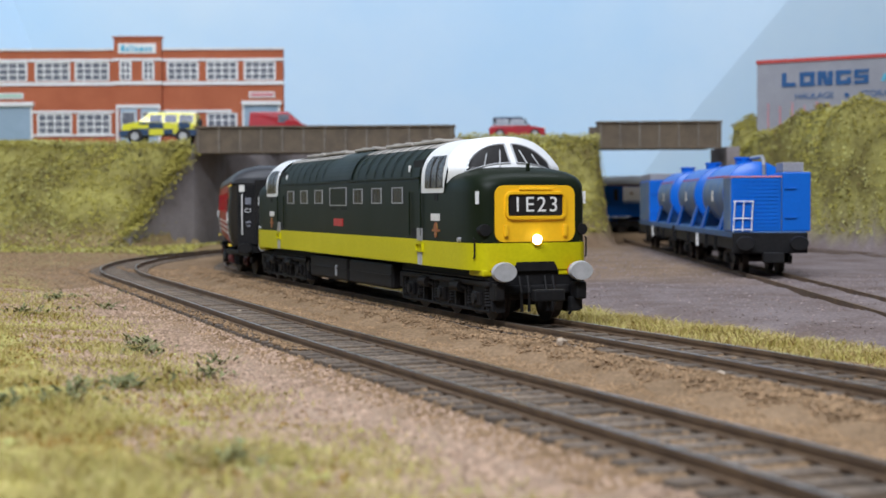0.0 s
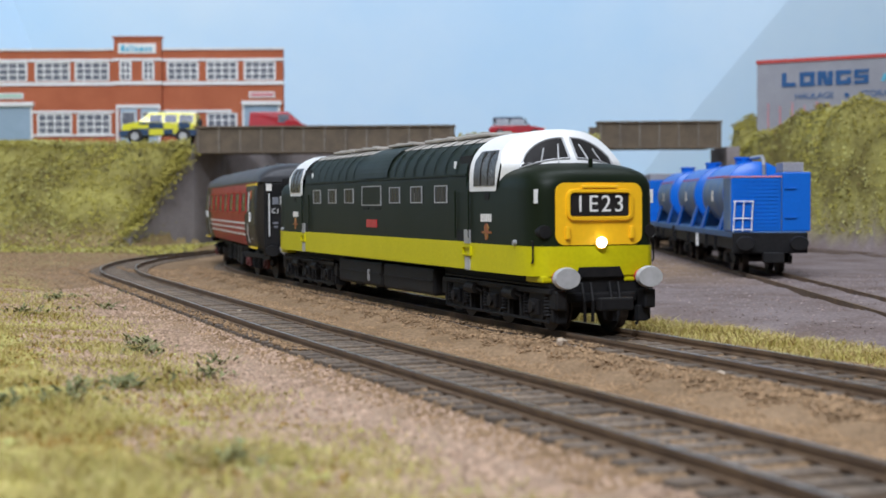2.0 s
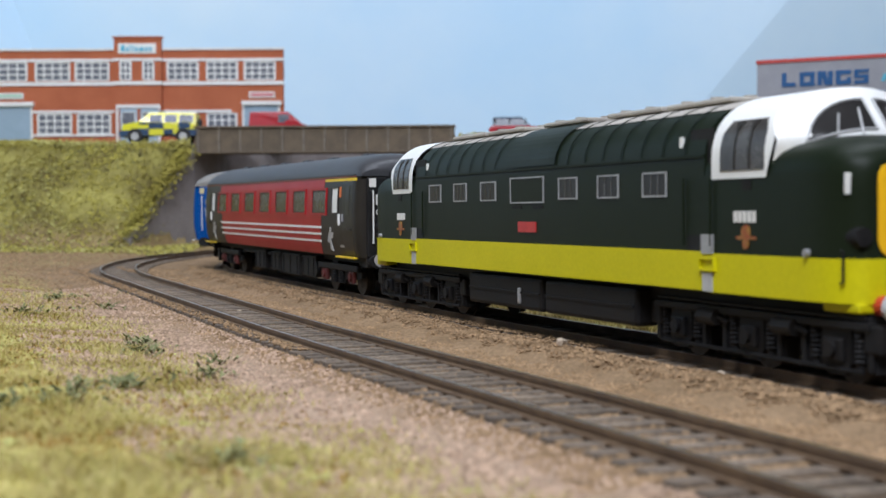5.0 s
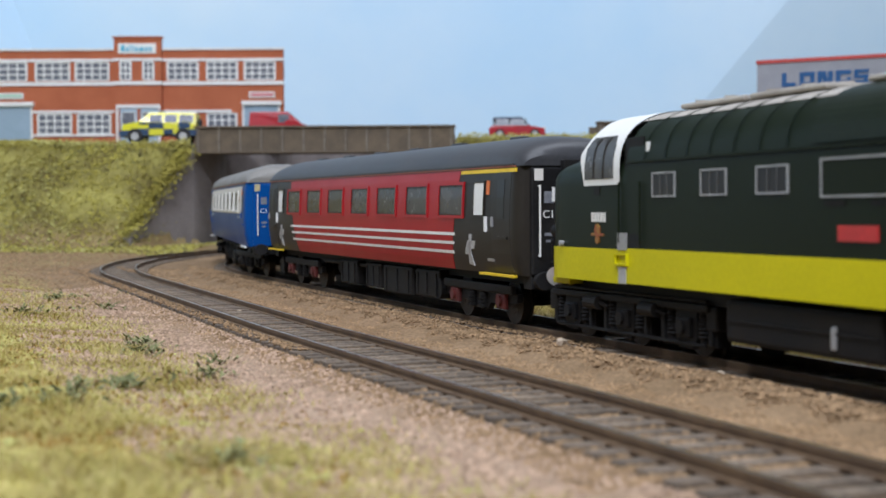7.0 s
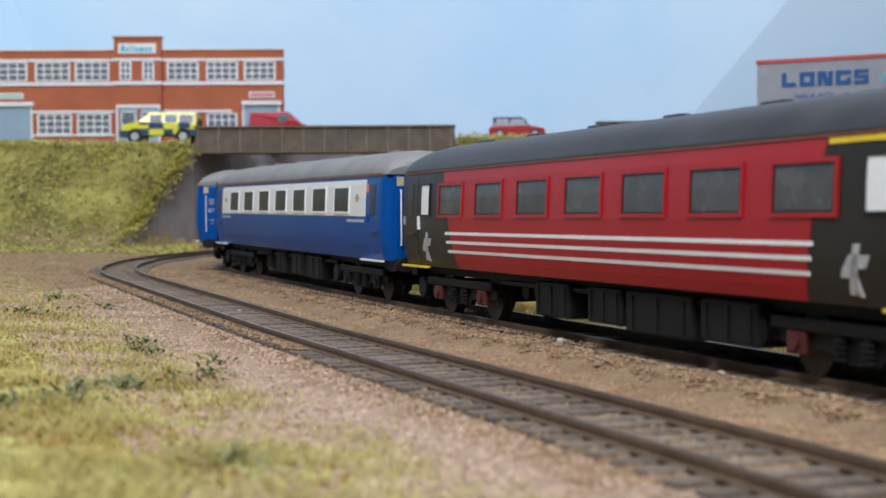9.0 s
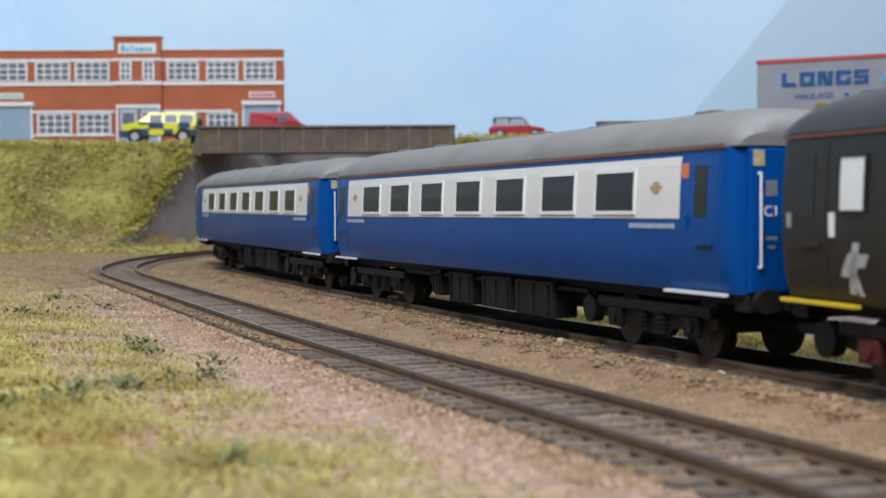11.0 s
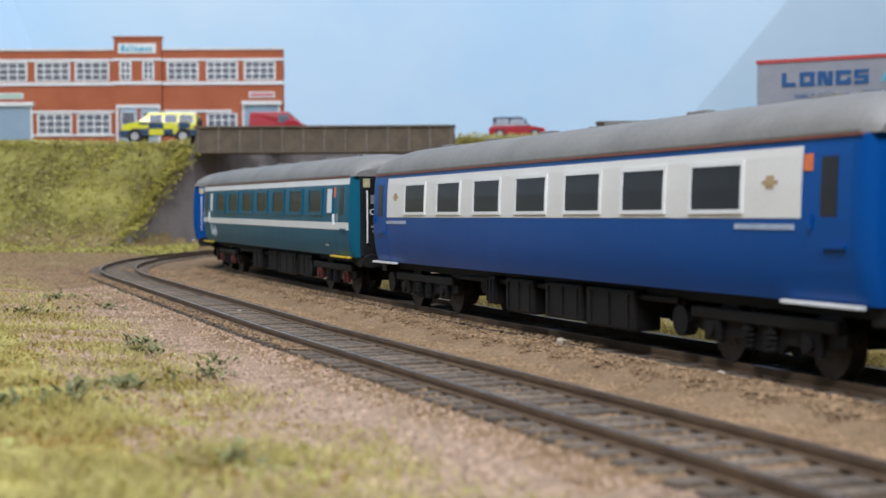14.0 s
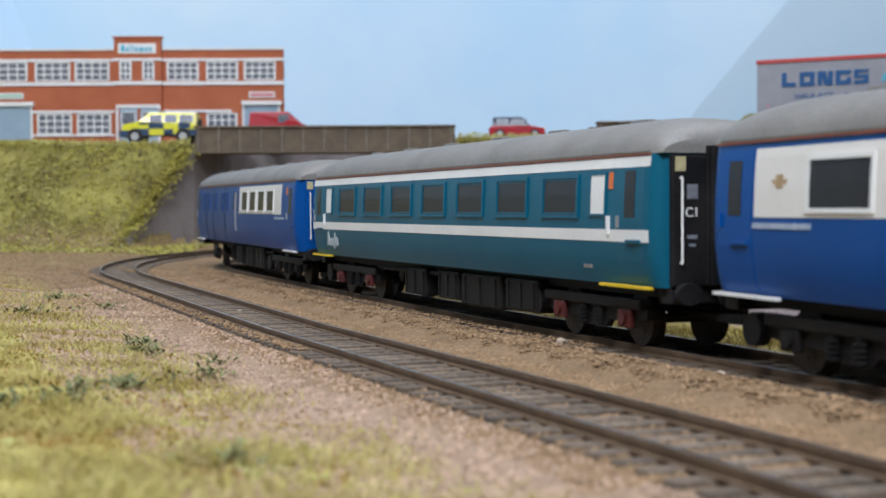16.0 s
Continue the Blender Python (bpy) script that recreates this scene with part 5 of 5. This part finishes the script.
def warehouse():
    t = thing("warehouse", "pale grey warehouse front with red top edge and blue sign", "building")
    a, b = Vector((273.5, 1250)), Vector((273.5, 1250)) + Vector((95, -55)).normalized() * 320
    d = (b - a).normalized()
    m = Matrix(((d.x, -d.y, 0, a.x), (d.y, d.x, 0, a.y), (0, 0, 1, 0), (0, 0, 0, 1)))

    def add(name, bm, mt, parent, label=""):
        return part(name, turned(bm, m), mt, parent, label)

    wall = add("wall", box(bmesh.new(), 0, 320, 0, 30, 84, 151.5), CONCRETE, t)
    add("red_edge", box(bmesh.new(), -0.6, 320, -1, 31, 151.4, 154.6, 0.3), SIGN_RED, t, "red top edge")
    x = 22.0
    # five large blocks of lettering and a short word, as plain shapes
    for k in range(5):
        bm = bmesh.new()
        if k == 0:
            box(bm, x, x + 4, -0.8, 0.3, 130.5, 142.5), box(bm, x + 4, x + 12, -0.8, 0.3, 130.5, 134)
        elif k == 1 or k == 3:
            for q in ((x, x + 13, 130.5, 134), (x, x + 13, 139, 142.5), (x, x + 4, 134, 139), (x + 9, x + 13, 134, 139 if k == 1 else 136.5)):
                box(bm, q[0], q[1], -0.8, 0.3, q[2], q[3])
        elif k == 2:
            box(bm, x, x + 4, -0.8, 0.3, 130.5, 142.5), box(bm, x + 9, x + 13, -0.8, 0.3, 130.5, 142.5)
            loft(bm, [[(x + 3, y, 142.5), (x + 7, y, 142.5), (x + 10, y, 130.5), (x + 6, y, 130.5)] for y in (-0.8, 0.3)], True, True)
        else:
            for q in ((x, x + 12, 130.5, 133.4), (x, x + 12, 135.2, 138), (x, x + 12, 139.8, 142.5), (x, x + 3.6, 138, 140), (x + 8.4, x + 12, 133, 135.4)):
                box(bm, q[0], q[1], -0.8, 0.3, q[2], q[3])
        x += 15.4
        add("name_shape", bm, SIGN_BLUE, wall, "dark blue block shape")
    bm = bmesh.new()
    loft(bm, [[(106, y, 132), (109, y, 132), (111, y, 138), (108, y, 138)] for y in (-0.8, 0.3)], True, True)
    loft(bm, [[(110.5, y, 129), (112.5, y, 129), (118, y, 146), (116, y, 146)] for y in (-0.8, 0.3)], True, True)
    box(bm, 111, 118, -0.8, 0.3, 137, 138.6)
    add("script_shapes", bm, SIGN_SKY, wall)
    mt = Matrix(((1, 0, 0, 0), (0, 0, -1, -0.3), (0, 1, 0, 0), (0, 0, 0, 1)))
    for txt, x in (("HAULAGE", 50), ("STORAGE", 105)):
        add("sign_text", turned(letters(txt, 7.4, 0.3), Matrix.Translation((x, 0, 121.8)) @ mt), SIGN_BLUE, wall, "dark blue lettering")
    add("sign_dot", rod(bmesh.new(), (77.5, -0.7, 121.6), (77.5, 0.3, 121.6), 2.0, 12), SIGN_BLUE, wall)
    for k in range(20):
        x = 10 + k * 10.6
        add("red_post", box(bmesh.new(), x - 0.4, x + 0.4, -1.2, 0.2, 88, 117 - (k % 2) * 3), SIGN_PINK, wall)
    return t


warehouse()


# ---- road vehicles ----
def road_wheel(parent, x, y, r, side):
    w = part("wheel", rod(bmesh.new(), (x, y - 1.3, r), (x, y + 1.3, r), r, 20), TYRE, parent)
    part("rim", rod(bmesh.new(), (x, y + side * 1.2, r), (x, y + side * 1.55, r), r * 0.62, 14), STEEL, w)


def shell(bm, outline, w0, w1, split):
    """A car body from its side outline; above split it leans in from half-width w0 to w1."""
    top = max(z for _, z in outline)
    secs = []
    for side in (-1, 1):
        secs.append([(x, side * (w0 if z <= split else w0 + (w1 - w0) * (z - split) / (top - split)), z) for x, z in outline])
    loft(bm, secs, True, True)
    bmesh.ops.bevel(bm, geom=list(bm.edges), offset=0.5, segments=2, affect="EDGES", profile=0.5)
    return bm


def off_roader():
    t = thing("police_car", "yellow off-road car with dark blue chequers on the embankment road", "car", at_mm(-232.5, 1178 + 14, 83.4, 180))
    body = part("body", shell(bmesh.new(), [(-30, 6), (-30.5, 15), (-29.5, 24.5), (8, 25), (17, 16.8), (30, 14.8), (31.5, 6)], 13.2, 10.2, 15), CAR_YELLOW, t)
    for side in (-1, 1):
        for x0, x1, z0, z1 in ((-30.6, -22, 5.6, 10.8), (-16, -4, 5.6, 7.0), (8, 18, 5.8, 11.5), (-4, 8, 11.5, 16.2), (-26, -16, 11.5, 16.2), (18.5, 31.2, 5.6, 10), (8.5, 16, 15, 16.5), (-12, -4, 5.8, 11)):
            part("blue_panel", plate(bmesh.new(), x0, x1, z0, z1, 12.9, side, 0.45), CAR_NAVY, body)
        for x0, x1 in ((-28, -17), (-14.5, -5), (-2.5, 7)):
            bm = plate(bmesh.new(), x0, x1, 16.8, 22.6, 11.4, side, 0.6)
            for v in bm.verts:
                if v.co.z < 18:
                    v.co.y += side * 1.1
            part("side_window", bm, WINDOW_DARK, body)
        for x in (-20, 19.5):
            part("wheel_arch", rod(bmesh.new(), (x, side * 11.5, 5.6), (x, side * 13.5, 5.6), 6.2, 20), TYRE, body)
            road_wheel(t, x, side * 12.6, 5.2, side)
    part("bumper", box(bmesh.new(), 30, 33, -12.8, 12.8, 5, 9.4, 0.6), CAR_NAVY, body)
    part("windscreen", loft(bmesh.new(), [[(8.6, y, 24.4), (16.9, y, 17.4), (17.4, y, 17.6), (9.2, y, 24.8)] for y in (-9, 9)], True, True), WINDOW_DARK, body)
    part("light_bar", box(bmesh.new(), -3, 1, -7, 7, 24.9, 26.6, 0.5), CAR_NAVY, body)
    part("spare_wheel", rod(bmesh.new(), (-33, 0, 15), (-30.4, 0, 15), 5, 18), TYRE, body)


def van():
    t = thing("van", "red panel van parked beside the bridge parapet", "van", at_mm(-139, 1216, 85.6, 8))
    body = part("body", shell(bmesh.new(), [(-24, 4), (-24.5, 12), (-23.5, 24), (8, 24.4), (18, 15), (24.5, 12.5), (25, 4)], 11.5, 9.8, 13), CAR_RED, t)
    for side in (-1, 1):
        part("side_window", plate(bmesh.new(), 0, 9, 15, 22, 10.1, side, 0.7), WINDOW_DARK, body)
        for x in (-15, 15):
            road_wheel(t, x, side * 11, 4.2, side)
    part("windscreen", loft(bmesh.new(), [[(8.8, y, 24), (17.8, y, 15.8), (18.3, y, 16.0), (9.4, y, 24.4)] for y in (-8.8, 8.8)], True, True), SHUTTER, body)


def small_car():
    t = thing("car", "small red hatchback with a dark roof on the bridge approach", "car", at_mm(63, 1225, 86.6, 0))
    body = part("body", shell(bmesh.new(), [(-23, 3), (-23.5, 9.5), (-20, 11), (11, 11), (23, 9), (24.5, 3)], 11, 10.6, 10), CAR_RED, t)
    cabin = part("cabin", shell(bmesh.new(), [(-21, 10.9), (-18.5, 17), (5, 17), (12, 10.9)], 10.4, 9.2, 11), WINDOW_DARK, t)
    part("roof", box(bmesh.new(), -19.5, 5.5, -9.6, 9.6, 16.8, 18.3, 0.6), CAR_NAVY, cabin)
    for side in (-1, 1):
        for x in (-19.5, -7, 6.5):
            part("pillar", plate(bmesh.new(), x, x + 1.4, 11, 17, 9.6, side, 0.5), BLACK, cabin)
        for x in (-14.5, 15):
            road_wheel(t, x, side * 10.4, 4, side)
        bm = bmesh.new()
        bmesh.ops.create_uvsphere(bm, u_segments=12, v_segments=8, radius=1.7, matrix=Matrix.Translation((23.2, side * 8, 8.4)))
        part("headlight", bm, WHITE, body)


off_roader(), van(), small_car()


# ---- loose scatter: stones, grass and foliage ----
def soup(name, verts, faces, material, label, category):
    me = bpy.data.meshes.new(name)
    me.from_pydata(verts, [], faces)
    me.materials.append(material)
    return tagged(new(name, me), label, category, kind="stuff")


def stones(name, material, label, count, place, size, seed):
    rnd = np.random.RandomState(seed)
    V, F = [], []
    octa = np.array([(1, 0, 0), (-1, 0, 0), (0, 1, 0), (0, -1, 0), (0, 0, 1), (0, 0, -1)], float)
    tri = [(0, 2, 4), (2, 1, 4), (1, 3, 4), (3, 0, 4), (2, 0, 5), (1, 2, 5), (3, 1, 5), (0, 3, 5)]
    for _ in range(count):
        p = place(rnd)
        if p is None:
            continue
        r = size * rnd.uniform(0.5, 1.35)
        c = octa * rnd.uniform(0.6, 1.3, (6, 3)) * r + rnd.uniform(-0.25, 0.25, (6, 3)) * r
        k = len(V)
        V += [((p[0] + a) * K, (p[1] + b) * K, (p[2] + d * 0.75) * K) for a, b, d in c]
        F += [(k + a, k + b, k + d) for a, b, d in tri]
    return soup(name, V, F, material, label, "ballast")


def on_ballast(rnd):
    s = 150 + 650 * rnd.uniform(0, 1) ** 1.6
    off = rnd.uniform(-88, 28)
    p = FOOT - AHEAD * s + SIDE * off
    d = min(abs(off), abs(off - NEAR))
    if abs(d - 8.7) < 1.6 or p.y < 110 or abs(p.x) > 330:
        return None
    z = height(p.x, p.y)
    if d < 15:
        if rnd.uniform() < 0.2:
            return None
        # ballast lies over the sleeper ends, less so near the front edge
        z = grade(s) - (1.45 if d > 10.4 and p.y > 330 else 2.4)
    return p.x, p.y, z


def on_yard(rnd):
    y = rnd.uniform(330, 1000)
    p = (rnd.uniform(30, 300), y)
    if not 48 < track_gap(*p) < 260:
        return None
    return *p, height(*p)


stones("ballast", STONE, "loose sandy ballast stones round the tracks", 70000, on_ballast, 0.45, 1)


def on_pale_ballast(rnd):
    s = 120 + 520 * rnd.uniform(0, 1) ** 1.3
    p = FOOT - AHEAD * s + SIDE * rnd.uniform(-136, -80)
    if p.y < 110 or abs(p.x) > 330:
        return None
    return p.x, p.y, height(p.x, p.y)


stones("pale_ballast", PALE_STONE, "pinkish ballast before the near track, paled as under stronger lamp light", 22000, on_pale_ballast, 0.5, 21)


def on_dirt(rnd):
    x, y = rnd.uniform(-430, -120), rnd.uniform(480, 1090)
    if track_gap(x, y) > -92 or height(x, y) > 14:
        return None
    return x, y, height(x, y)


stones("dirt_grain", STONE, "pinkish brown dirt and grit beside the curve", 16000, on_dirt, 0.8, 9)
stones("ash_grain", YARD_STONE, "grey-brown ash grains of the yard", 9000, on_yard, 0.5, 2)


def blades(name, material, label, count, place, tall, wide, seed):
    rnd = np.random.RandomState(seed)
    V, F = [], []
    for _ in range(count):
        p = place(rnd)
        if p is None:
            continue
        h = tall * rnd.uniform(0.5, 1.25)
        a = rnd.uniform(0, 6.283)
        lean = rnd.uniform(0.3, 2.0) * h
        b = rnd.uniform(0, 6.283)
        wx, wy = math.cos(a) * wide, math.sin(a) * wide
        lx, ly = math.cos(b) * lean, math.sin(b) * lean
        k = len(V)
        x, y, z = p
        V += [((x - wx) * K, (y - wy) * K, (z - 0.3) * K), ((x + wx) * K, (y + wy) * K, (z - 0.3) * K),
              ((x + wx * 0.7 + lx * 0.4) * K, (y + wy * 0.7 + ly * 0.4) * K, (z + h * 0.6) * K), ((x - wx * 0.7 + lx * 0.4) * K, (y - wy * 0.7 + ly * 0.4) * K, (z + h * 0.6) * K),
              ((x + lx) * K, (y + ly) * K, (z + h) * K)]
        F += [(k, k + 1, k + 2, k + 3), (k + 3, k + 2, k + 4)]
    return soup(name, V, F, material, label, "grass")


def meadow(rnd):
    y = 95 + 520 * rnd.uniform() ** 1.3
    x = rnd.uniform(-0.34, 0.09) * y
    off = track_gap(x, y)
    w = 16 * noise.noise(Vector((x * 0.02, y * 0.02, 11))) + 7 * noise.noise(Vector((x * 0.07, y * 0.07, 12)))
    if rnd.uniform() > sm(-90, -118, off + w) * (0.15 + 0.85 * sm(-0.12, 0.22, noise.noise(Vector((x * 0.045, y * 0.045, 21))))):
        return None
    return x, y, height(x, y)


def strip(rnd):
    s = rnd.uniform(230, 640)
    off = rnd.normal(39, 7.0)
    p = FOOT - AHEAD * s + SIDE * off
    if abs(off - 39) > 17 or rnd.uniform() > 0.3 + 0.9 * sm(-0.3, 0.3, noise.noise(Vector((p.x * 0.04, p.y * 0.04, 5)))):
        return None
    return p.x, p.y, height(p.x, p.y)


blades("meadow_grass", BLADE, "pale yellow-green static grass of the foreground", 70000, meadow, 1.5, 0.12, 3)
blades("straw_grass", STRAW, "dry straw-coloured grass tufts", 42000, meadow, 1.6, 0.11, 4)
blades("verge_grass", BLADE, "yellow-green grass verge between track and yard", 8000, strip, 2.0, 0.15, 5)
blades("verge_straw", STRAW, "dry grass verge between track and yard", 9000, strip, 2.2, 0.13, 6)


def leaves(name, material, label, places, seed, category):
    rnd = np.random.RandomState(seed)
    V, F = [], []
    for x, y, z, r in places(rnd):
        n = rnd.normal(size=3) + np.array((0, -0.9, 1.2))
        n /= np.linalg.norm(n)
        u = np.cross(n, rnd.normal(size=3))
        u /= np.linalg.norm(u)
        v = np.cross(n, u)
        c = np.array((x, y, z))
        k = len(V)
        for a, b in ((1, 0), (0.2, 0.8), (-0.9, 0.3), (-0.5, -0.7), (0.5, -0.8)):
            V.append(tuple((c + (u * a + v * b) * r * rnd.uniform(0.7, 1.2)) * K))
        F.append((k, k + 1, k + 2, k + 3, k + 4))
    return soup(name, V, F, material, label, category)


def bank_places(count, low, high, keep):
    def gen(rnd):
        made = 0
        while made < count:
            x, y = rnd.uniform(-440, 450), rnd.uniform(880, 1290)
            h = height(x, y)
            if h < 8 and x < -190 and y > 1000 and rnd.uniform() < 0.9 * sm(930, 1070, y) ** 2 and track_gap(x, y) < -85:
                yield x, y, h + rnd.uniform(0, 1.5), rnd.uniform(0.6, 1.3)
            if h < 8 or -205 < x < 10 and y > 1150 or 130 < x < 235 and y > 1100:
                made += 0.05
                continue
            if keep(x, y):
                yield x, y, h + rnd.uniform(low, high), rnd.uniform(0.6, 1.4)
                for _ in range(2):
                    yield x + rnd.normal(0, 1.6), y + rnd.normal(0, 1.2), h + rnd.uniform(low, high), rnd.uniform(0.4, 1.0)
            made += 1
    return gen


leaves("bank_foliage", SCATTER, "yellow-green foam foliage covering the banks", bank_places(36000, -0.6, 2.6, lambda x, y: True), 7, "foliage")
leaves("bank_undergrowth", SCATTER2, "dark olive undergrowth patches on the banks", bank_places(17000, -0.6, 2.6, lambda x, y: noise.noise(Vector((x * 0.017, y * 0.017, 9))) > 0.12 or noise.noise(Vector((x * 0.012, y * 0.012, 19))) > 0.3), 8, "foliage")


leaves("bank_tufts", mat("pale_foliage", (0.52, 0.49, 0.20), (0.42, 0.40, 0.13), 20, 0.9, island=0.2, spec=0.1), "pale yellow-green tufts over the banks", bank_places(16000, 0.0, 3.4, lambda x, y: noise.noise(Vector((x * 0.017, y * 0.017, 29))) > 0.02), 10, "foliage")


def wall_edge(rnd):
    for _ in range(2600):
        f = rnd.uniform() ** 0.8
        x, y, z = -238 + 34 * f, 1092 + 86 * f, 6 + 70 * f
        yield x + rnd.normal(-5, 4), y + rnd.normal(-4, 4), z + rnd.normal(1, 4), rnd.uniform(0.6, 1.5)


leaves("wall_foliage", SCATTER, "yellow-green foliage overhanging the wing wall", wall_edge, 13, "foliage")


def top_edge(rnd):
    for _ in range(9000):
        x = rnd.uniform(-450, -206) if rnd.uniform() < 0.68 else rnd.uniform(12, 128)
        lift = 3.5 + 3.0 * noise.noise(Vector((x * 0.05, 0, 33)))
        yield x, rnd.uniform(1166, 1183), (82 if x < 0 else 85.5) + rnd.uniform(-5, 1) + lift * rnd.uniform() ** 2, rnd.uniform(0.5, 1.2)


leaves("edge_tufts", mat("edge_foliage", (0.50, 0.46, 0.16), (0.33, 0.29, 0.08), 30, 0.9, island=0.2, spec=0.1), "straggling pale grass along the top of the banks", top_edge, 14, "foliage")


def moss_places(count, layer):
    def gen(rnd):
        for _ in range(count):
            y = 110 + 500 * rnd.uniform() ** 1.3
            x = rnd.uniform(-0.34, 0.06) * y
            if rnd.uniform() > sm(-92, -128, track_gap(x, y) + 12 * noise.noise(Vector((x * 0.03, y * 0.03, 51)))) or noise.noise(Vector((x * 0.06, y * 0.06, layer))) < 0.12:
                continue
            yield x, y, height(x, y) + rnd.uniform(-0.2, 0.5), rnd.uniform(0.25, 0.55)
    return gen


leaves("ochre_moss", mat("ochre_moss", (0.36, 0.23, 0.065), (0.25, 0.15, 0.04), 9, 0.95, island=0.2, spec=0.1), "ochre brown foam patches in the grass", moss_places(22000, 41), 11, "moss")
leaves("pale_moss", mat("pale_moss", (0.52, 0.50, 0.20), (0.40, 0.38, 0.12), 9, 0.95, island=0.15, spec=0.1), "pale lime foam patches in the grass", moss_places(26000, 47), 12, "moss")


def shrub(x, y, r, h, n, seed):
    """A sprawling clump of short bent sprigs, each with a few narrow leaves."""
    rnd = np.random.RandomState(seed)
    base = height(x, y)
    V, F = [], []

    def blade(p, d, length, wide):
        side = Vector((-d.y, d.x, rnd.uniform(-0.4, 0.4))).normalized() * wide
        mid, tip = p + d * length * 0.5 + Vector((0, 0, length * 0.08)), p + d * length
        k = len(V)
        V.extend(tuple(q * K) for q in (p - side * 0.5, p + side * 0.5, mid + side, mid - side, tip))
        F.extend([(k, k + 1, k + 2, k + 3), (k + 3, k + 2, k + 4)])

    for _ in range(max(n // 5, 14)):
        a, q = rnd.uniform(0, 6.283), abs(rnd.normal(0, 0.5))
        p = Vector((x + math.cos(a) * q * r, y + math.sin(a) * q * r * 1.4, base + rnd.uniform(0, 0.35) * h * max(0.2, 1 - q)))
        b = rnd.uniform(0, 6.283)
        d = Vector((math.cos(b), math.sin(b), rnd.uniform(0.05, 0.9))).normalized()
        length = rnd.uniform(1.8, 4.2)
        blade(p, d, length, 0.22)
        for j in range(4):
            c = b + rnd.uniform(-1.1, 1.1)
            e = Vector((math.cos(c), math.sin(c), rnd.uniform(-0.1, 0.8))).normalized()
            blade(p + d * length * rnd.uniform(0.2, 0.95), e, rnd.uniform(0.9, 1.9), 0.3)
    me = bpy.data.meshes.new("ground_shrub")
    me.from_pydata(V, [], F)
    me.materials.append(BUSH)
    tagged(new("ground_shrub", me), "low grey-green foam shrub in the grass", "shrub", group="low shrubs")


for k, (x, y, r, h, n) in enumerate(((-132, 449, 13, 5, 150), (-77, 365, 9, 6, 210), (-71, 340, 8, 4, 130), (-48, 293, 8, 3, 120), (-64, 243, 10, 5, 170), (-50, 325, 7, 2, 60),
                                    (-147, 543, 15, 4, 200), (-118, 500, 12, 4, 140), (-59, 262, 8, 4, 180), (-70, 225, 9, 5, 200), (-27, 178, 6, 3, 90))):
    shrub(x, y, r, h, n, 30 + k)

rnd = random.Random(4)
bm = bmesh.new()
for x, y, r in ((-66, 463, 0.9), (72.3, 247, 0.8), (27.5, 332, 1.3), (53.5, 277, 0.9), (79, 231, 0.7)):
    bmesh.ops.create_icosphere(bm, subdivisions=1, radius=r, matrix=Matrix.Translation((x, y, height(x, y) + r * 0.6)))
for v in bm.verts:
    v.co += Vector((rnd.uniform(-0.3, 0.3), rnd.uniform(-0.3, 0.3), rnd.uniform(-0.3, 0.3)))
tagged(part("pale_pebble", bm, mat("pale_pebble", (0.46, 0.38, 0.30), (0.38, 0.30, 0.22), 3, 0.9)), "a few pale pebbles lying in the ballast", "pebble", kind="stuff")

motions()
